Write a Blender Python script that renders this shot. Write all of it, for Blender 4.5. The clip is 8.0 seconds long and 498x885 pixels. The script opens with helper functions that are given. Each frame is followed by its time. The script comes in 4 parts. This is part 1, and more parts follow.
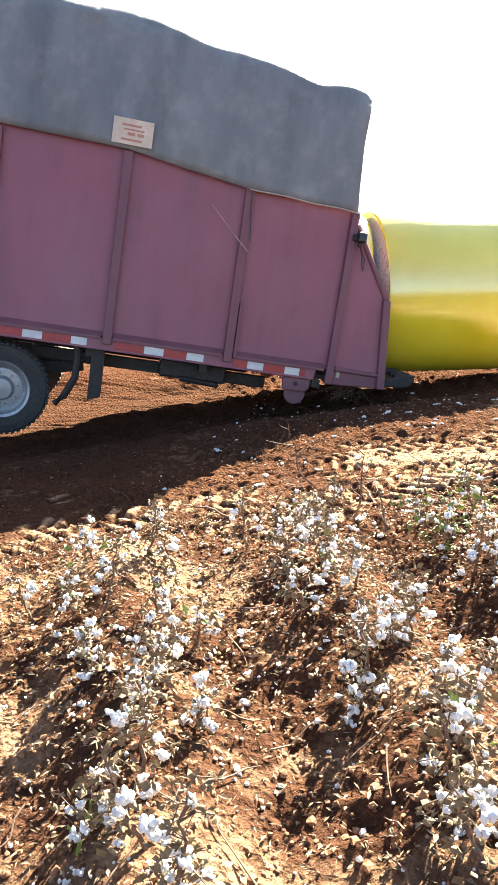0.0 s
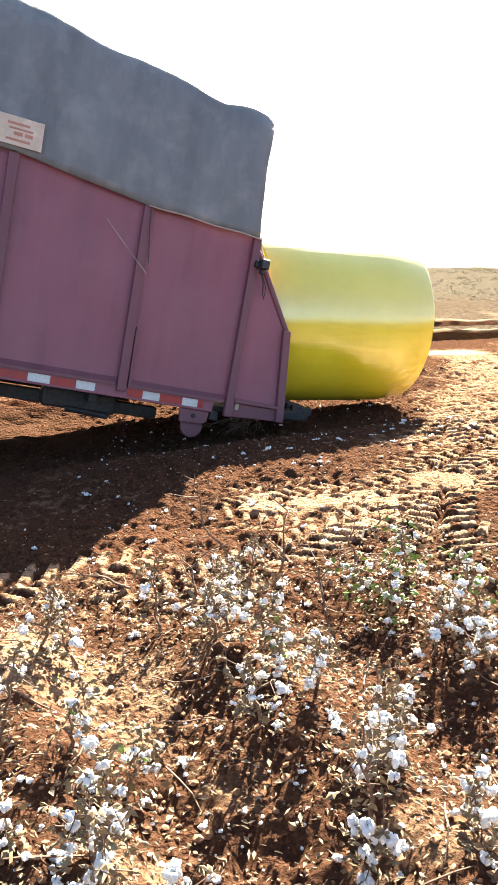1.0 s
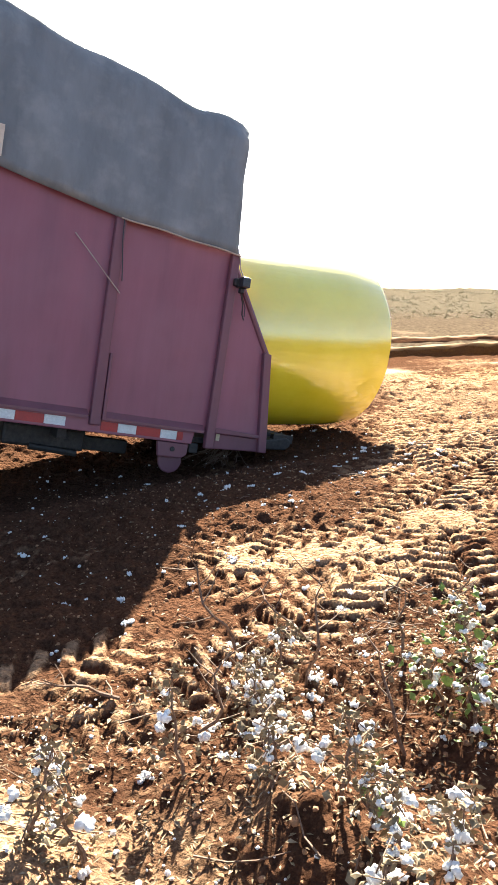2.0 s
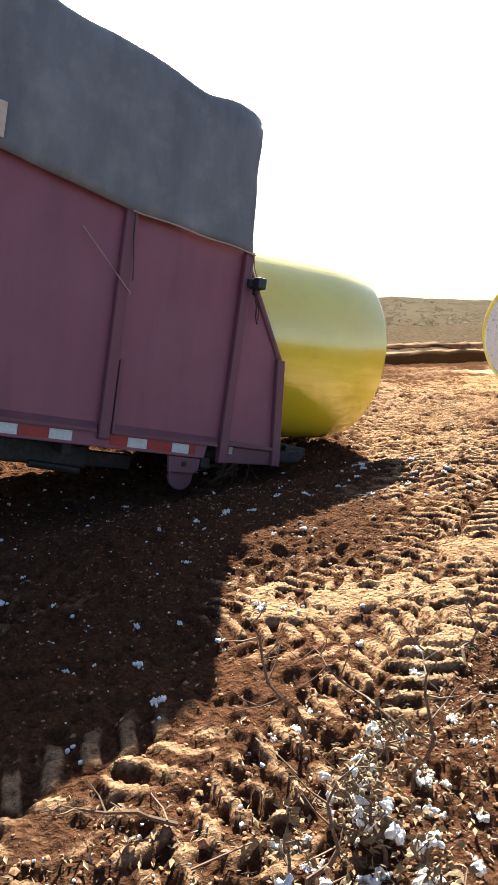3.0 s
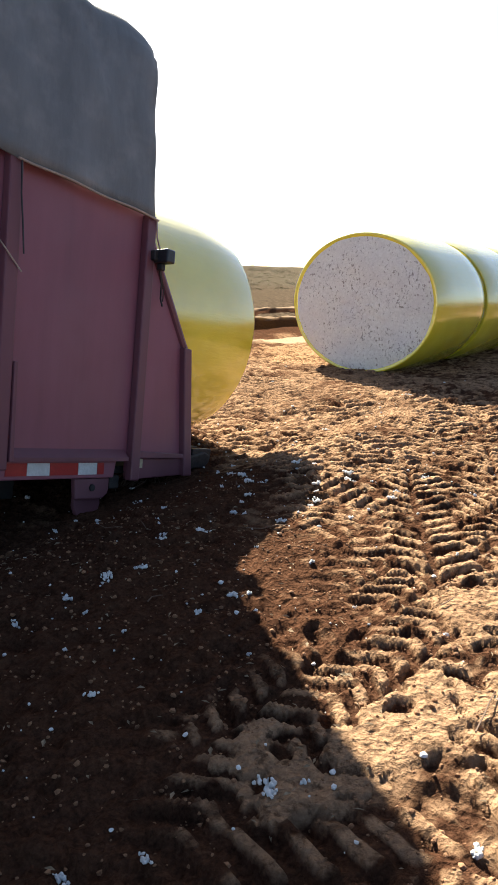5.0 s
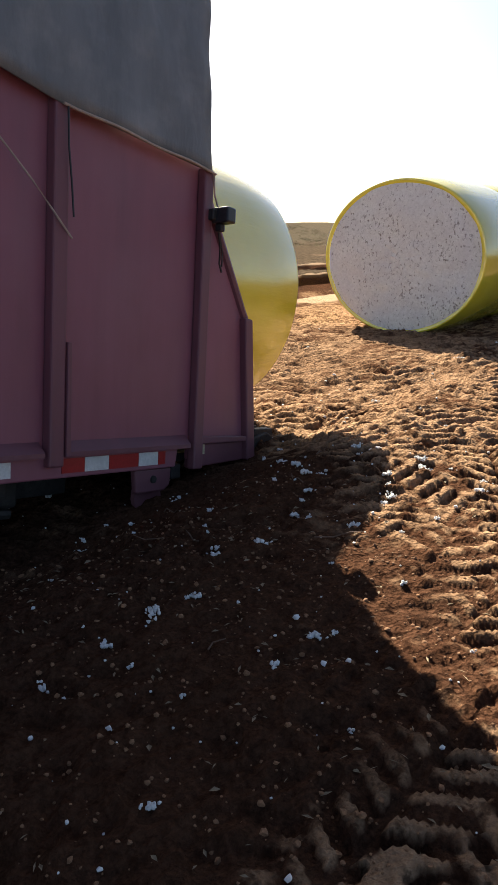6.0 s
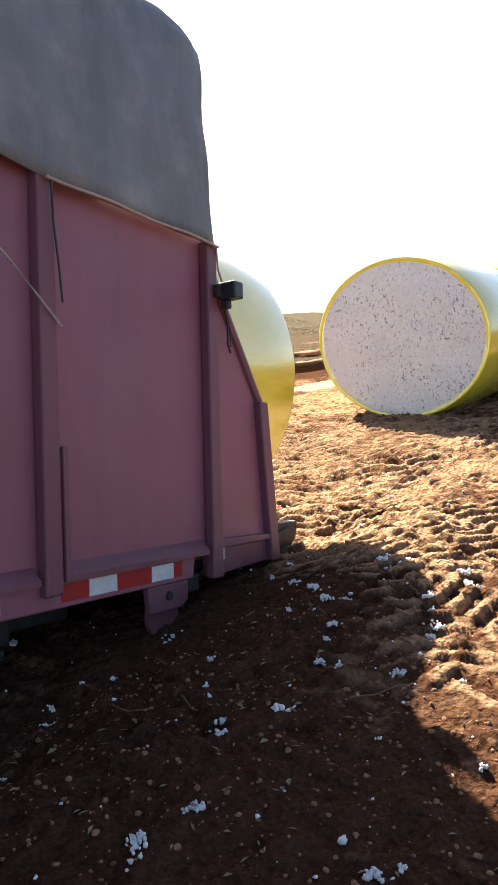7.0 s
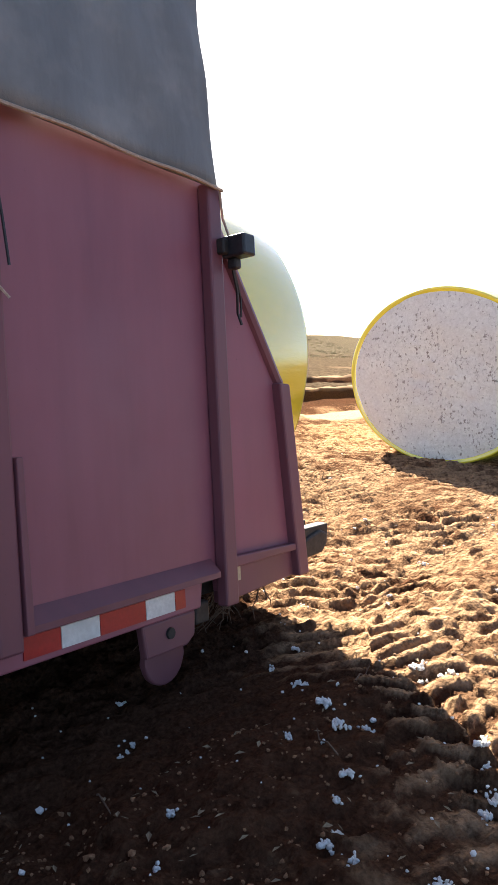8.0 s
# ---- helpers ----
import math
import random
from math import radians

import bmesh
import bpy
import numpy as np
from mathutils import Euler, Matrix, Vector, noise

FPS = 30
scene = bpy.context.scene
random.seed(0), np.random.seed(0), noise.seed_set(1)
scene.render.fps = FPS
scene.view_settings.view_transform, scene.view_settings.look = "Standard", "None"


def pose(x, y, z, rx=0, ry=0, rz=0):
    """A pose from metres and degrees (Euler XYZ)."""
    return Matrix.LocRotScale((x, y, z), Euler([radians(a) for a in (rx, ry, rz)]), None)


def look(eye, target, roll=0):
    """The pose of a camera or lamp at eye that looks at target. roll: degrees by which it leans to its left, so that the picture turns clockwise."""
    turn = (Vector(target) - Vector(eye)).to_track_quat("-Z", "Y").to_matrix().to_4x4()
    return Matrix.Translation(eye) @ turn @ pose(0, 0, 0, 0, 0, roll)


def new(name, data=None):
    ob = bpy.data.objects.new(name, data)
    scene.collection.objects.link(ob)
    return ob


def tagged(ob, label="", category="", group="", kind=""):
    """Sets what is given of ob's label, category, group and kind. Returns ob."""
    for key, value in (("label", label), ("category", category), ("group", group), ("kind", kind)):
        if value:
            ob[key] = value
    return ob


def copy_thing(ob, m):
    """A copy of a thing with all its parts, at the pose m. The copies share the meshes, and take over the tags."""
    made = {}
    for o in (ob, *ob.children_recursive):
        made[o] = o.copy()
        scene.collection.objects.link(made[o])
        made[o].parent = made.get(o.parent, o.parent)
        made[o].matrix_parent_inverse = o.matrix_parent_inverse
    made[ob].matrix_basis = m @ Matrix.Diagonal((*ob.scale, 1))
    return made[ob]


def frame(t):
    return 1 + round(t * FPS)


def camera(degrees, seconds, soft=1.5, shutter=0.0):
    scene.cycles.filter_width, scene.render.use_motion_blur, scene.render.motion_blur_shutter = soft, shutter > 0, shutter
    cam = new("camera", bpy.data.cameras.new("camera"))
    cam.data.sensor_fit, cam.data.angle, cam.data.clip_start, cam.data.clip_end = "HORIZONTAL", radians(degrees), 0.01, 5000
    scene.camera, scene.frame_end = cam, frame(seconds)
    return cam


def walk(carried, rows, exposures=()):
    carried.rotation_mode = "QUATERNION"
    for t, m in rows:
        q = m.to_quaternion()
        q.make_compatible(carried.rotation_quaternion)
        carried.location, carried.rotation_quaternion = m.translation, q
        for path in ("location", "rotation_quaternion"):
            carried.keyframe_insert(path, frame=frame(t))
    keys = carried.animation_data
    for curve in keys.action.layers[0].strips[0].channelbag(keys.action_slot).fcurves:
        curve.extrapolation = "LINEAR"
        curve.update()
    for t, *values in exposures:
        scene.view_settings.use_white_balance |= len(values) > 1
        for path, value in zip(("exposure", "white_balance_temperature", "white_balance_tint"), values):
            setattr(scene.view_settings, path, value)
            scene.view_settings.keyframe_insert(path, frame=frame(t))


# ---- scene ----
cam = camera(37.0, 8.0, soft=1.5)
PATH = [
    (0, (0.482, 1.854, 1.73), (0.121, 3.76, 1.241), -2.5),
    (0.2, (0.303, 1.927, 1.774), (0.03, 3.877, 1.423), 0.3),
    (0.3, (0.219, 2.039, 1.766), (0.045, 3.978, 1.307), 0.6),
    (0.5, (0.138, 2.158, 1.757), (0.089, 4.099, 1.28), 2.0),
    (1, (-0.081, 2.572, 1.751), (0.019, 4.519, 1.306), 0.5),
    (1.2, (-0.126, 2.794, 1.751), (-0.043, 4.743, 1.31), -2.1),
    (2.3, (-0.703, 3.833, 1.67), (-0.231, 5.75, 1.35), -0.4),
    (2.5, (-0.745, 3.999, 1.652), (-0.259, 5.928, 1.442), -2.3),
    (3, (-0.949, 4.476, 1.649), (-0.401, 6.363, 1.275), 1.0),
    (3.5, (-1.213, 4.963, 1.622), (-0.409, 6.752, 1.231), 4.0),
    (4, (-1.295, 5.419, 1.648), (-0.358, 7.134, 1.223), 2.3),
    (4.2, (-1.176, 5.634, 1.649), (-0.192, 7.309, 1.177), -0.8),
    (5.3, (-1.077, 6.828, 1.62), (0.097, 8.39, 1.193), 2.5),
    (5.5, (-1.012, 6.968, 1.604), (0.141, 8.551, 1.198), 1.1),
    (6, (-0.826, 7.444, 1.602), (0.266, 9.025, 1.046), 0.1),
    (6.5, (-0.638, 7.831, 1.591), (0.566, 9.393, 1.26), 0.0),
    (7, (-0.349, 8.18, 1.539), (0.786, 9.794, 1.216), -3.2),
    (7.5, (-0.011, 8.502, 1.594), (1.053, 10.13, 1.128), -2.3),
    (7.8, (0.132, 8.799, 1.588), (1.242, 10.444, 1.334), 3.1),
    (8, (0.273, 9.015, 1.557), (1.372, 10.662, 1.277), 2.3),
]
EXPOSURES = [
    (0.0, 2.9, 6700, 5), (1.0, 2.8, 6650, 4), (2.5, 2.35, 6600, 4), (3.0, 1.95, 6600, 4), (3.5, 1.85, 6600, 4), (4.0, 1.8, 6600, 4), (5.5, 1.6, 6700, 5),
    (6.05, 1.4, 6850, 7), (6.3, 1.95, 6850, 7), (6.5, 2.3, 6850, 7), (7.0, 2.2, 6850, 7), (7.5, 2.25, 6850, 7), (8.0, 2.25, 6850, 7),
]
walk(cam, [(t, look(eye, target, roll)) for t, eye, target, roll in PATH], EXPOSURES)

# ---- light ----
SUN_DIR = Vector((0.264, 0.783, 0.564)).normalized()
world = bpy.data.worlds.new("sky")
scene.world = world
world.use_nodes = True
wn = world.node_tree.nodes
sky = wn.new("ShaderNodeTexSky")
sky.sky_type = "NISHITA"
sky.sun_disc = False
sky.sun_elevation = math.asin(SUN_DIR.z)
sky.sun_rotation = math.atan2(SUN_DIR.x, SUN_DIR.y)
sky.dust_density = 1.3
sky.air_density = 0.6
wn["Background"].inputs["Strength"].default_value = 0.070
world.node_tree.links.new(sky.outputs["Color"], wn["Background"].inputs["Color"])
sun_data = bpy.data.lights.new("sun", "SUN")
sun_data.energy, sun_data.angle, sun_data.color = 7.0, radians(0.5), (1.0, 0.92, 0.79)
sun = new("sun", sun_data)
sun.matrix_world = look(SUN_DIR * 50, (0, 0, 0))

# ---- materials ----


def material(name, rough=0.8, metal=0.0):
    m = bpy.data.materials.new(name)
    m.use_nodes = True
    b = m.node_tree.nodes["Principled BSDF"]
    b.inputs["Roughness"].default_value = rough
    b.inputs["Metallic"].default_value = metal
    return m, m.node_tree.nodes, m.node_tree.links, b


def coords(nodes, links, scale=(1, 1, 1)):
    tc = nodes.new("ShaderNodeTexCoord")
    mp = nodes.new("ShaderNodeMapping")
    mp.inputs["Scale"].default_value = scale
    links.new(tc.outputs["Object"], mp.inputs["Vector"])
    return mp.outputs["Vector"]


def noise_node(nodes, links, vec, scale, detail=6, rough=0.6):
    n = nodes.new("ShaderNodeTexNoise")
    n.inputs["Scale"].default_value = scale
    n.inputs["Detail"].default_value = detail
    n.inputs["Roughness"].default_value = rough
    links.new(vec, n.inputs["Vector"])
    return n.outputs["Fac"]


def ramp(nodes, links, fac, stops):
    r = nodes.new("ShaderNodeValToRGB")
    while len(r.color_ramp.elements) < len(stops):
        r.color_ramp.elements.new(0.5)
    for e, (p, c) in zip(r.color_ramp.elements, stops):
        e.position, e.color = p, (*c, 1) if len(c) == 3 else c
    links.new(fac, r.inputs["Fac"])
    return r.outputs["Color"]


def mix(nodes, links, fac, a, b, mode="MIX"):
    m = nodes.new("ShaderNodeMix")
    m.data_type, m.blend_type = "RGBA", mode
    for value, slot in ((fac, 0), (a, 6), (b, 7)):
        if hasattr(value, "links"):
            links.new(value, m.inputs[slot])
        elif slot == 0:
            m.inputs[0].default_value = value
        else:
            m.inputs[slot].default_value = (*value, 1)
    return m.outputs[2]


def bump(nodes, links, bsdf, height, strength, distance):
    b = nodes.new("ShaderNodeBump")
    b.inputs["Strength"].default_value = strength
    b.inputs["Distance"].default_value = distance
    links.new(height, b.inputs["Height"])
    links.new(b.outputs["Normal"], bsdf.inputs["Normal"])


def simple(name, dark, light, scale, rough, metal=0.0, relief=0.002, stretch=(1, 1, 1)):
    """A surface with grain at two scales between two colours."""
    m, nodes, links, b = material(name, rough, metal)
    v = coords(nodes, links, stretch)
    fine = noise_node(nodes, links, v, scale)
    broad = noise_node(nodes, links, v, scale / 9, 3)
    c = ramp(nodes, links, fine, [(0.3, dark), (0.7, light)])
    half = tuple((p + q) / 2 * 0.8 for p, q in zip(dark, light))
    c = mix(nodes, links, ramp(nodes, links, broad, [(0.42, (0, 0, 0)), (0.62, (0.7, 0.7, 0.7))]), c, half)
    links.new(c, b.inputs["Base Color"])
    bump(nodes, links, b, fine, 0.6, relief)
    return m


def soil_material():
    m, nodes, links, b = material("red_soil", 0.95)
    b.inputs["Specular IOR Level"].default_value = 0.0
    v = coords(nodes, links)
    grain = noise_node(nodes, links, v, 45, 8, 0.7)
    mid = noise_node(nodes, links, v, 6, 6)
    broad = noise_node(nodes, links, v, 0.5, 4)
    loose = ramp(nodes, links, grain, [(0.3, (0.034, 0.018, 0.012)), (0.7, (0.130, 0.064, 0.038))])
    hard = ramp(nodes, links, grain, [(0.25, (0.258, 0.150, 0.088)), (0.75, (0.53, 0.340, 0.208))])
    # dry crust, with sunlit lug tops and shaded gaps also put into it
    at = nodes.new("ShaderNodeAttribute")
    at.attribute_name = "lit_crust"
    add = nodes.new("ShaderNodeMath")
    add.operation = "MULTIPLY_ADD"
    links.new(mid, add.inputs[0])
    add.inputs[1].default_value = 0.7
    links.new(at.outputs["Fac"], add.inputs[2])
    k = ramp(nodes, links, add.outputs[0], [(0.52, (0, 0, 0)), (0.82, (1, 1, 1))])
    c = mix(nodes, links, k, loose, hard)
    c = mix(nodes, links, ramp(nodes, links, broad, [(0.4, (0, 0, 0)), (0.7, (0.35, 0.35, 0.35))]), c, (0.125, 0.054, 0.029))
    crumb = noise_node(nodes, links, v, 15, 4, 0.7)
    # gap shade put into the colour: hollows of the crumb bump go dark
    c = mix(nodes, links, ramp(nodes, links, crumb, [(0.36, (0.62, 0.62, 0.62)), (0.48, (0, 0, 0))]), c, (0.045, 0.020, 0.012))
    pale = nodes.new("ShaderNodeAttribute")
    pale.attribute_name = "pale"
    c = mix(nodes, links, pale.outputs["Fac"], c, (0.50, 0.36, 0.245))
    scrub = nodes.new("ShaderNodeAttribute")
    scrub.attribute_name = "scrub"
    green = ramp(nodes, links, mid, [(0.35, (0.050, 0.041, 0.030)), (0.65, (0.150, 0.120, 0.085))])
    c = mix(nodes, links, scrub.outputs["Fac"], c, green)
    links.new(c, b.inputs["Base Color"])
    vor = nodes.new("ShaderNodeTexVoronoi")
    vor.inputs["Scale"].default_value = 30
    links.new(v, vor.inputs["Vector"])
    s = nodes.new("ShaderNodeMath")
    s.operation = "ADD"
    links.new(grain, s.inputs[0])
    links.new(vor.outputs["Distance"], s.inputs[1])
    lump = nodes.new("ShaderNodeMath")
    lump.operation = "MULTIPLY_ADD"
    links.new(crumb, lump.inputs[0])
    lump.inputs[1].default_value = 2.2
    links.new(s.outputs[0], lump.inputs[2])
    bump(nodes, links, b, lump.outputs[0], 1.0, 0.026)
    return m


def paint_material(name, low, high, chalk):
    """Oxidised maroon paint with long vertical streaks, scuffs and dust."""
    m, nodes, links, b = material(name, 0.5)
    v = coords(nodes, links, (1.1, 1.1, 0.16))
    w = coords(nodes, links)
    streak = noise_node(nodes, links, v, 2.6, 5)
    spots = noise_node(nodes, links, w, 38, 8, 0.7)
    broad = noise_node(nodes, links, w, 0.9, 3)
    c = ramp(nodes, links, streak, [(0.3, low), (0.7, high)])
    c = mix(nodes, links, ramp(nodes, links, broad, [(0.4, (0, 0, 0)), (0.7, (0.55, 0.55, 0.55))]), c, chalk)
    c = mix(nodes, links, ramp(nodes, links, spots, [(0.66, (0, 0, 0)), (0.74, (0.7, 0.7, 0.7))]), c, (0.075, 0.026, 0.024))
    links.new(c, b.inputs["Base Color"])
    links.new(ramp(nodes, links, streak, [(0.3, (0.36, 0.36, 0.36)), (0.7, (0.6, 0.6, 0.6))]), b.inputs["Roughness"])
    bump(nodes, links, b, broad, 0.35, 0.03)
    return m


def tarp_material():
    m, nodes, links, b = material("black_tarp", 0.62)
    v = coords(nodes, links, (1, 1, 0.35))
    w = coords(nodes, links)
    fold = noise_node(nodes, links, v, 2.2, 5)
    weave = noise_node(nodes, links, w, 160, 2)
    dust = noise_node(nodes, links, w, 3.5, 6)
    # fold shading put into the colour: troughs dark, crests pale
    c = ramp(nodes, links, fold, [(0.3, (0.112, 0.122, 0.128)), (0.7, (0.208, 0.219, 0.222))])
    c = mix(nodes, links, ramp(nodes, links, dust, [(0.5, (0, 0, 0)), (0.75, (0.5, 0.5, 0.5))]), c, (0.30, 0.298, 0.285))
    links.new(c, b.inputs["Base Color"])
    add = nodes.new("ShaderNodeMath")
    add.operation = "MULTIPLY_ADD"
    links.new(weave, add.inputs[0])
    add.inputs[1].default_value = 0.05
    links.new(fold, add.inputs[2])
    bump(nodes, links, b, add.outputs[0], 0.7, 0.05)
    return m


def wrap_material():
    """Glossy yellow stretch film in several layers."""
    m, nodes, links, b = material("yellow_film", 0.24)
    v = coords(nodes, links, (0.6, 4, 4))
    w = coords(nodes, links)
    crease = noise_node(nodes, links, v, 3.0, 6)
    blotch = noise_node(nodes, links, w, 1.4, 4)
    c = ramp(nodes, links, blotch, [(0.3, (0.76, 0.62, 0.025)), (0.7, (0.87, 0.75, 0.05))])
    links.new(c, b.inputs["Base Color"])
    b.inputs["IOR"].default_value = 1.5
    b.inputs["Coat Weight"].default_value = 1.0
    b.inputs["Coat IOR"].default_value = 2.2
    b.inputs["Coat Roughness"].default_value = 0.16
    bump(nodes, links, b, crease, 0.22, 0.03)
    return m


def cotton_material(name="raw_cotton", trash=0.0):
    m, nodes, links, b = material(name, 1.0)
    v = coords(nodes, links)
    fluff = noise_node(nodes, links, v, 26, 8, 0.75)
    c = ramp(nodes, links, fluff, [(0.25, (0.62, 0.60, 0.58)), (0.6, (0.86, 0.85, 0.83))])
    if trash:
        specks = noise_node(nodes, links, coords(nodes, links, (1, 1, 0.75)), 25, 6, 0.66)
        area = noise_node(nodes, links, v, 1.6, 3)
        low = nodes.new("ShaderNodeMath")
        low.operation = "MULTIPLY_ADD"
        links.new(area, low.inputs[0])
        low.inputs[1].default_value = 0.22
        links.new(specks, low.inputs[2])
        c = mix(nodes, links, ramp(nodes, links, low.outputs[0], [(0.672, (0, 0, 0)), (0.76, (0.85, 0.85, 0.85))]), c, (0.13, 0.10, 0.085))
        stain = noise_node(nodes, links, v, 2.5, 4)
        c = mix(nodes, links, ramp(nodes, links, stain, [(0.4, (0, 0, 0)), (0.75, (0.5, 0.5, 0.5))]), c, (0.64, 0.61, 0.63))
    links.new(c, b.inputs["Base Color"])
    bump(nodes, links, b, fluff, 0.8, 0.03 if trash else 0.012)
    b.inputs["Sheen Weight"].default_value = 0.2
    return m


SOIL = soil_material()
PAINT = paint_material("maroon_paint", (0.195, 0.055, 0.077), (0.280, 0.092, 0.124), (0.290, 0.118, 0.150))
# the maroon in darker tones, for posts, edges, ledges and hinge
DARK_PAINT = paint_material("dark_maroon_paint", (0.120, 0.036, 0.048), (0.190, 0.064, 0.082), (0.165, 0.070, 0.080))
TARP = tarp_material()
FILM = wrap_material()
COTTON = cotton_material()
FACE = cotton_material("packed_cotton", 1.0)
STEEL = simple("dark_steel", (0.018, 0.017, 0.017), (0.06, 0.052, 0.047), 30, 0.6, 0.4)
RUBBER = simple("dusty_rubber", (0.02, 0.02, 0.02), (0.06, 0.054, 0.048), 40, 0.85)
RIM = simple("dull_aluminium", (0.30, 0.30, 0.31), (0.5, 0.5, 0.5), 25, 0.5, 0.7)
TAPE_RED = simple("red_tape", (0.30, 0.012, 0.014), (0.42, 0.020, 0.020), 40, 0.35)
TAPE_WHITE = simple("white_tape", (0.52, 0.52, 0.50), (0.74, 0.74, 0.72), 40, 0.35)
ROPE = simple("pale_rope", (0.33, 0.25, 0.20), (0.52, 0.42, 0.34), 90, 0.9)
PAPER = simple("faded_sheet", (0.55, 0.44, 0.34), (0.70, 0.60, 0.48), 14, 0.8)
PRINT = simple("faded_print", (0.46, 0.20, 0.14), (0.55, 0.28, 0.20), 30, 0.8)
PLASTIC = simple("black_plastic", (0.012, 0.012, 0.014), (0.03, 0.03, 0.032), 50, 0.4)
TAG = simple("yellowed_tag", (0.42, 0.33, 0.20), (0.55, 0.45, 0.30), 40, 0.6)
STEM = simple("dry_stem", (0.075, 0.040, 0.026), (0.20, 0.12, 0.075), 60, 0.85)
STRAW = simple("dry_litter", (0.16, 0.11, 0.065), (0.36, 0.27, 0.17), 50, 0.9)
LEAF = simple("dry_leaf", (0.11, 0.070, 0.035), (0.25, 0.18, 0.095), 30, 0.8)
GREEN = simple("green_leaf", (0.09, 0.15, 0.03), (0.22, 0.30, 0.05), 30, 0.6)
CLOD = simple("dry_clod", (0.11, 0.048, 0.023), (0.40, 0.21, 0.105), 60, 0.95)
BRUSH = simple("far_scrub", (0.13, 0.115, 0.055), (0.27, 0.225, 0.13), 3, 0.9)

# ---- mesh helpers ----


def part(name, bm, mat, parent=None, label="", smooth=False):
    me = bpy.data.meshes.new(name)
    bmesh.ops.recalc_face_normals(bm, faces=bm.faces)
    if smooth:
        for f in bm.faces:
            f.smooth = True
    bm.to_mesh(me)
    bm.free()
    me.materials.append(mat)
    ob = new(name, me)
    ob.parent = parent
    return tagged(ob, label)


def box(bm, lo, hi, bevel=0.0, m=None):
    c = [(a + b) / 2 for a, b in zip(lo, hi)]
    s = [abs(b - a) for a, b in zip(lo, hi)]
    r = bmesh.ops.create_cube(bm, size=1, matrix=(m or Matrix()) @ Matrix.LocRotScale(c, None, s))
    if bevel:
        edges = {e for v in r["verts"] for e in v.link_edges}
        bmesh.ops.bevel(bm, geom=list(edges), offset=bevel, segments=2, affect="EDGES", profile=0.5)


def prism(bm, outline, y0, y1, bevel=0.0):
    """An upright plate from an outline in x and z, between y0 and y1."""
    a = [bm.verts.new((x, y0, z)) for x, z in outline]
    b = [bm.verts.new((x, y1, z)) for x, z in outline]
    faces = [bm.faces.new(a), bm.faces.new(b[::-1])]
    for i in range(len(a)):
        j = (i + 1) % len(a)
        faces.append(bm.faces.new((a[j], a[i], b[i], b[j])))
    if bevel:
        edges = list({e for f in faces for e in f.edges})
        bmesh.ops.bevel(bm, geom=edges, offset=bevel, segments=2, affect="EDGES", profile=0.5)


def tube(bm, points, radii, sides=6):
    rings = []
    for i, p in enumerate(points):
        p = Vector(p)
        d = (Vector(points[min(i + 1, len(points) - 1)]) - Vector(points[max(i - 1, 0)])).normalized()
        u = d.orthogonal().normalized()
        w = d.cross(u)
        r = radii[i] if isinstance(radii, (list, tuple)) else radii
        rings.append([bm.verts.new(p + (u * math.cos(k * math.tau / sides) + w * math.sin(k * math.tau / sides)) * r) for k in range(sides)])
    for a, b in zip(rings, rings[1:]):
        for k in range(sides):
            bm.faces.new((a[k], a[(k + 1) % sides], b[(k + 1) % sides], b[k]))
    bm.faces.new(rings[0][::-1])
    bm.faces.new(rings[-1])


def lathe(bm, profile, segs=48, axis="Y", squash=(1, 1)):
    """Turn (offset, radius) pairs round an axis."""
    rings = []
    for o, r in profile:
        ring = []
        for k in range(segs):
            c, s = math.cos(k * math.tau / segs) * r * squash[0], math.sin(k * math.tau / segs) * r * squash[1]
            ring.append(bm.verts.new((c, o, s) if axis == "Y" else (o, c, s)))
        rings.append(ring)
    for a, b in zip(rings, rings[1:]):
        for k in range(segs):
            bm.faces.new((a[k], a[(k + 1) % segs], b[(k + 1) % segs], b[k]))
    return rings


# ---- ground ----
LINE = radians(19.55)
ALONG = Vector((math.cos(LINE), math.sin(LINE), 0))
ACROSS = Vector((-math.sin(LINE), math.cos(LINE), 0))
TABLES = {}


def lattice(x, y, cell, seed):
    """Smooth value noise in -1..1 on arrays."""
    if seed not in TABLES:
        TABLES[seed] = np.random.default_rng(seed).uniform(-1, 1, (256, 256))
    table = TABLES[seed]
    u, v = x / cell, y / cell
    i, j = np.floor(u).astype(int), np.floor(v).astype(int)
    f, g = u - i, v - j
    f, g = f * f * (3 - 2 * f), g * g * (3 - 2 * g)
    a, b = table[i % 256, j % 256], table[(i + 1) % 256, j % 256]
    c, d = table[i % 256, (j + 1) % 256], table[(i + 1) % 256, (j + 1) % 256]
    return (a * (1 - f) + b * f) * (1 - g) + (c * (1 - f) + d * f) * g


def step(a, b, x):
    k = np.clip((x - a) / (b - a), 0, 1)
    return k * k * (3 - 2 * k)


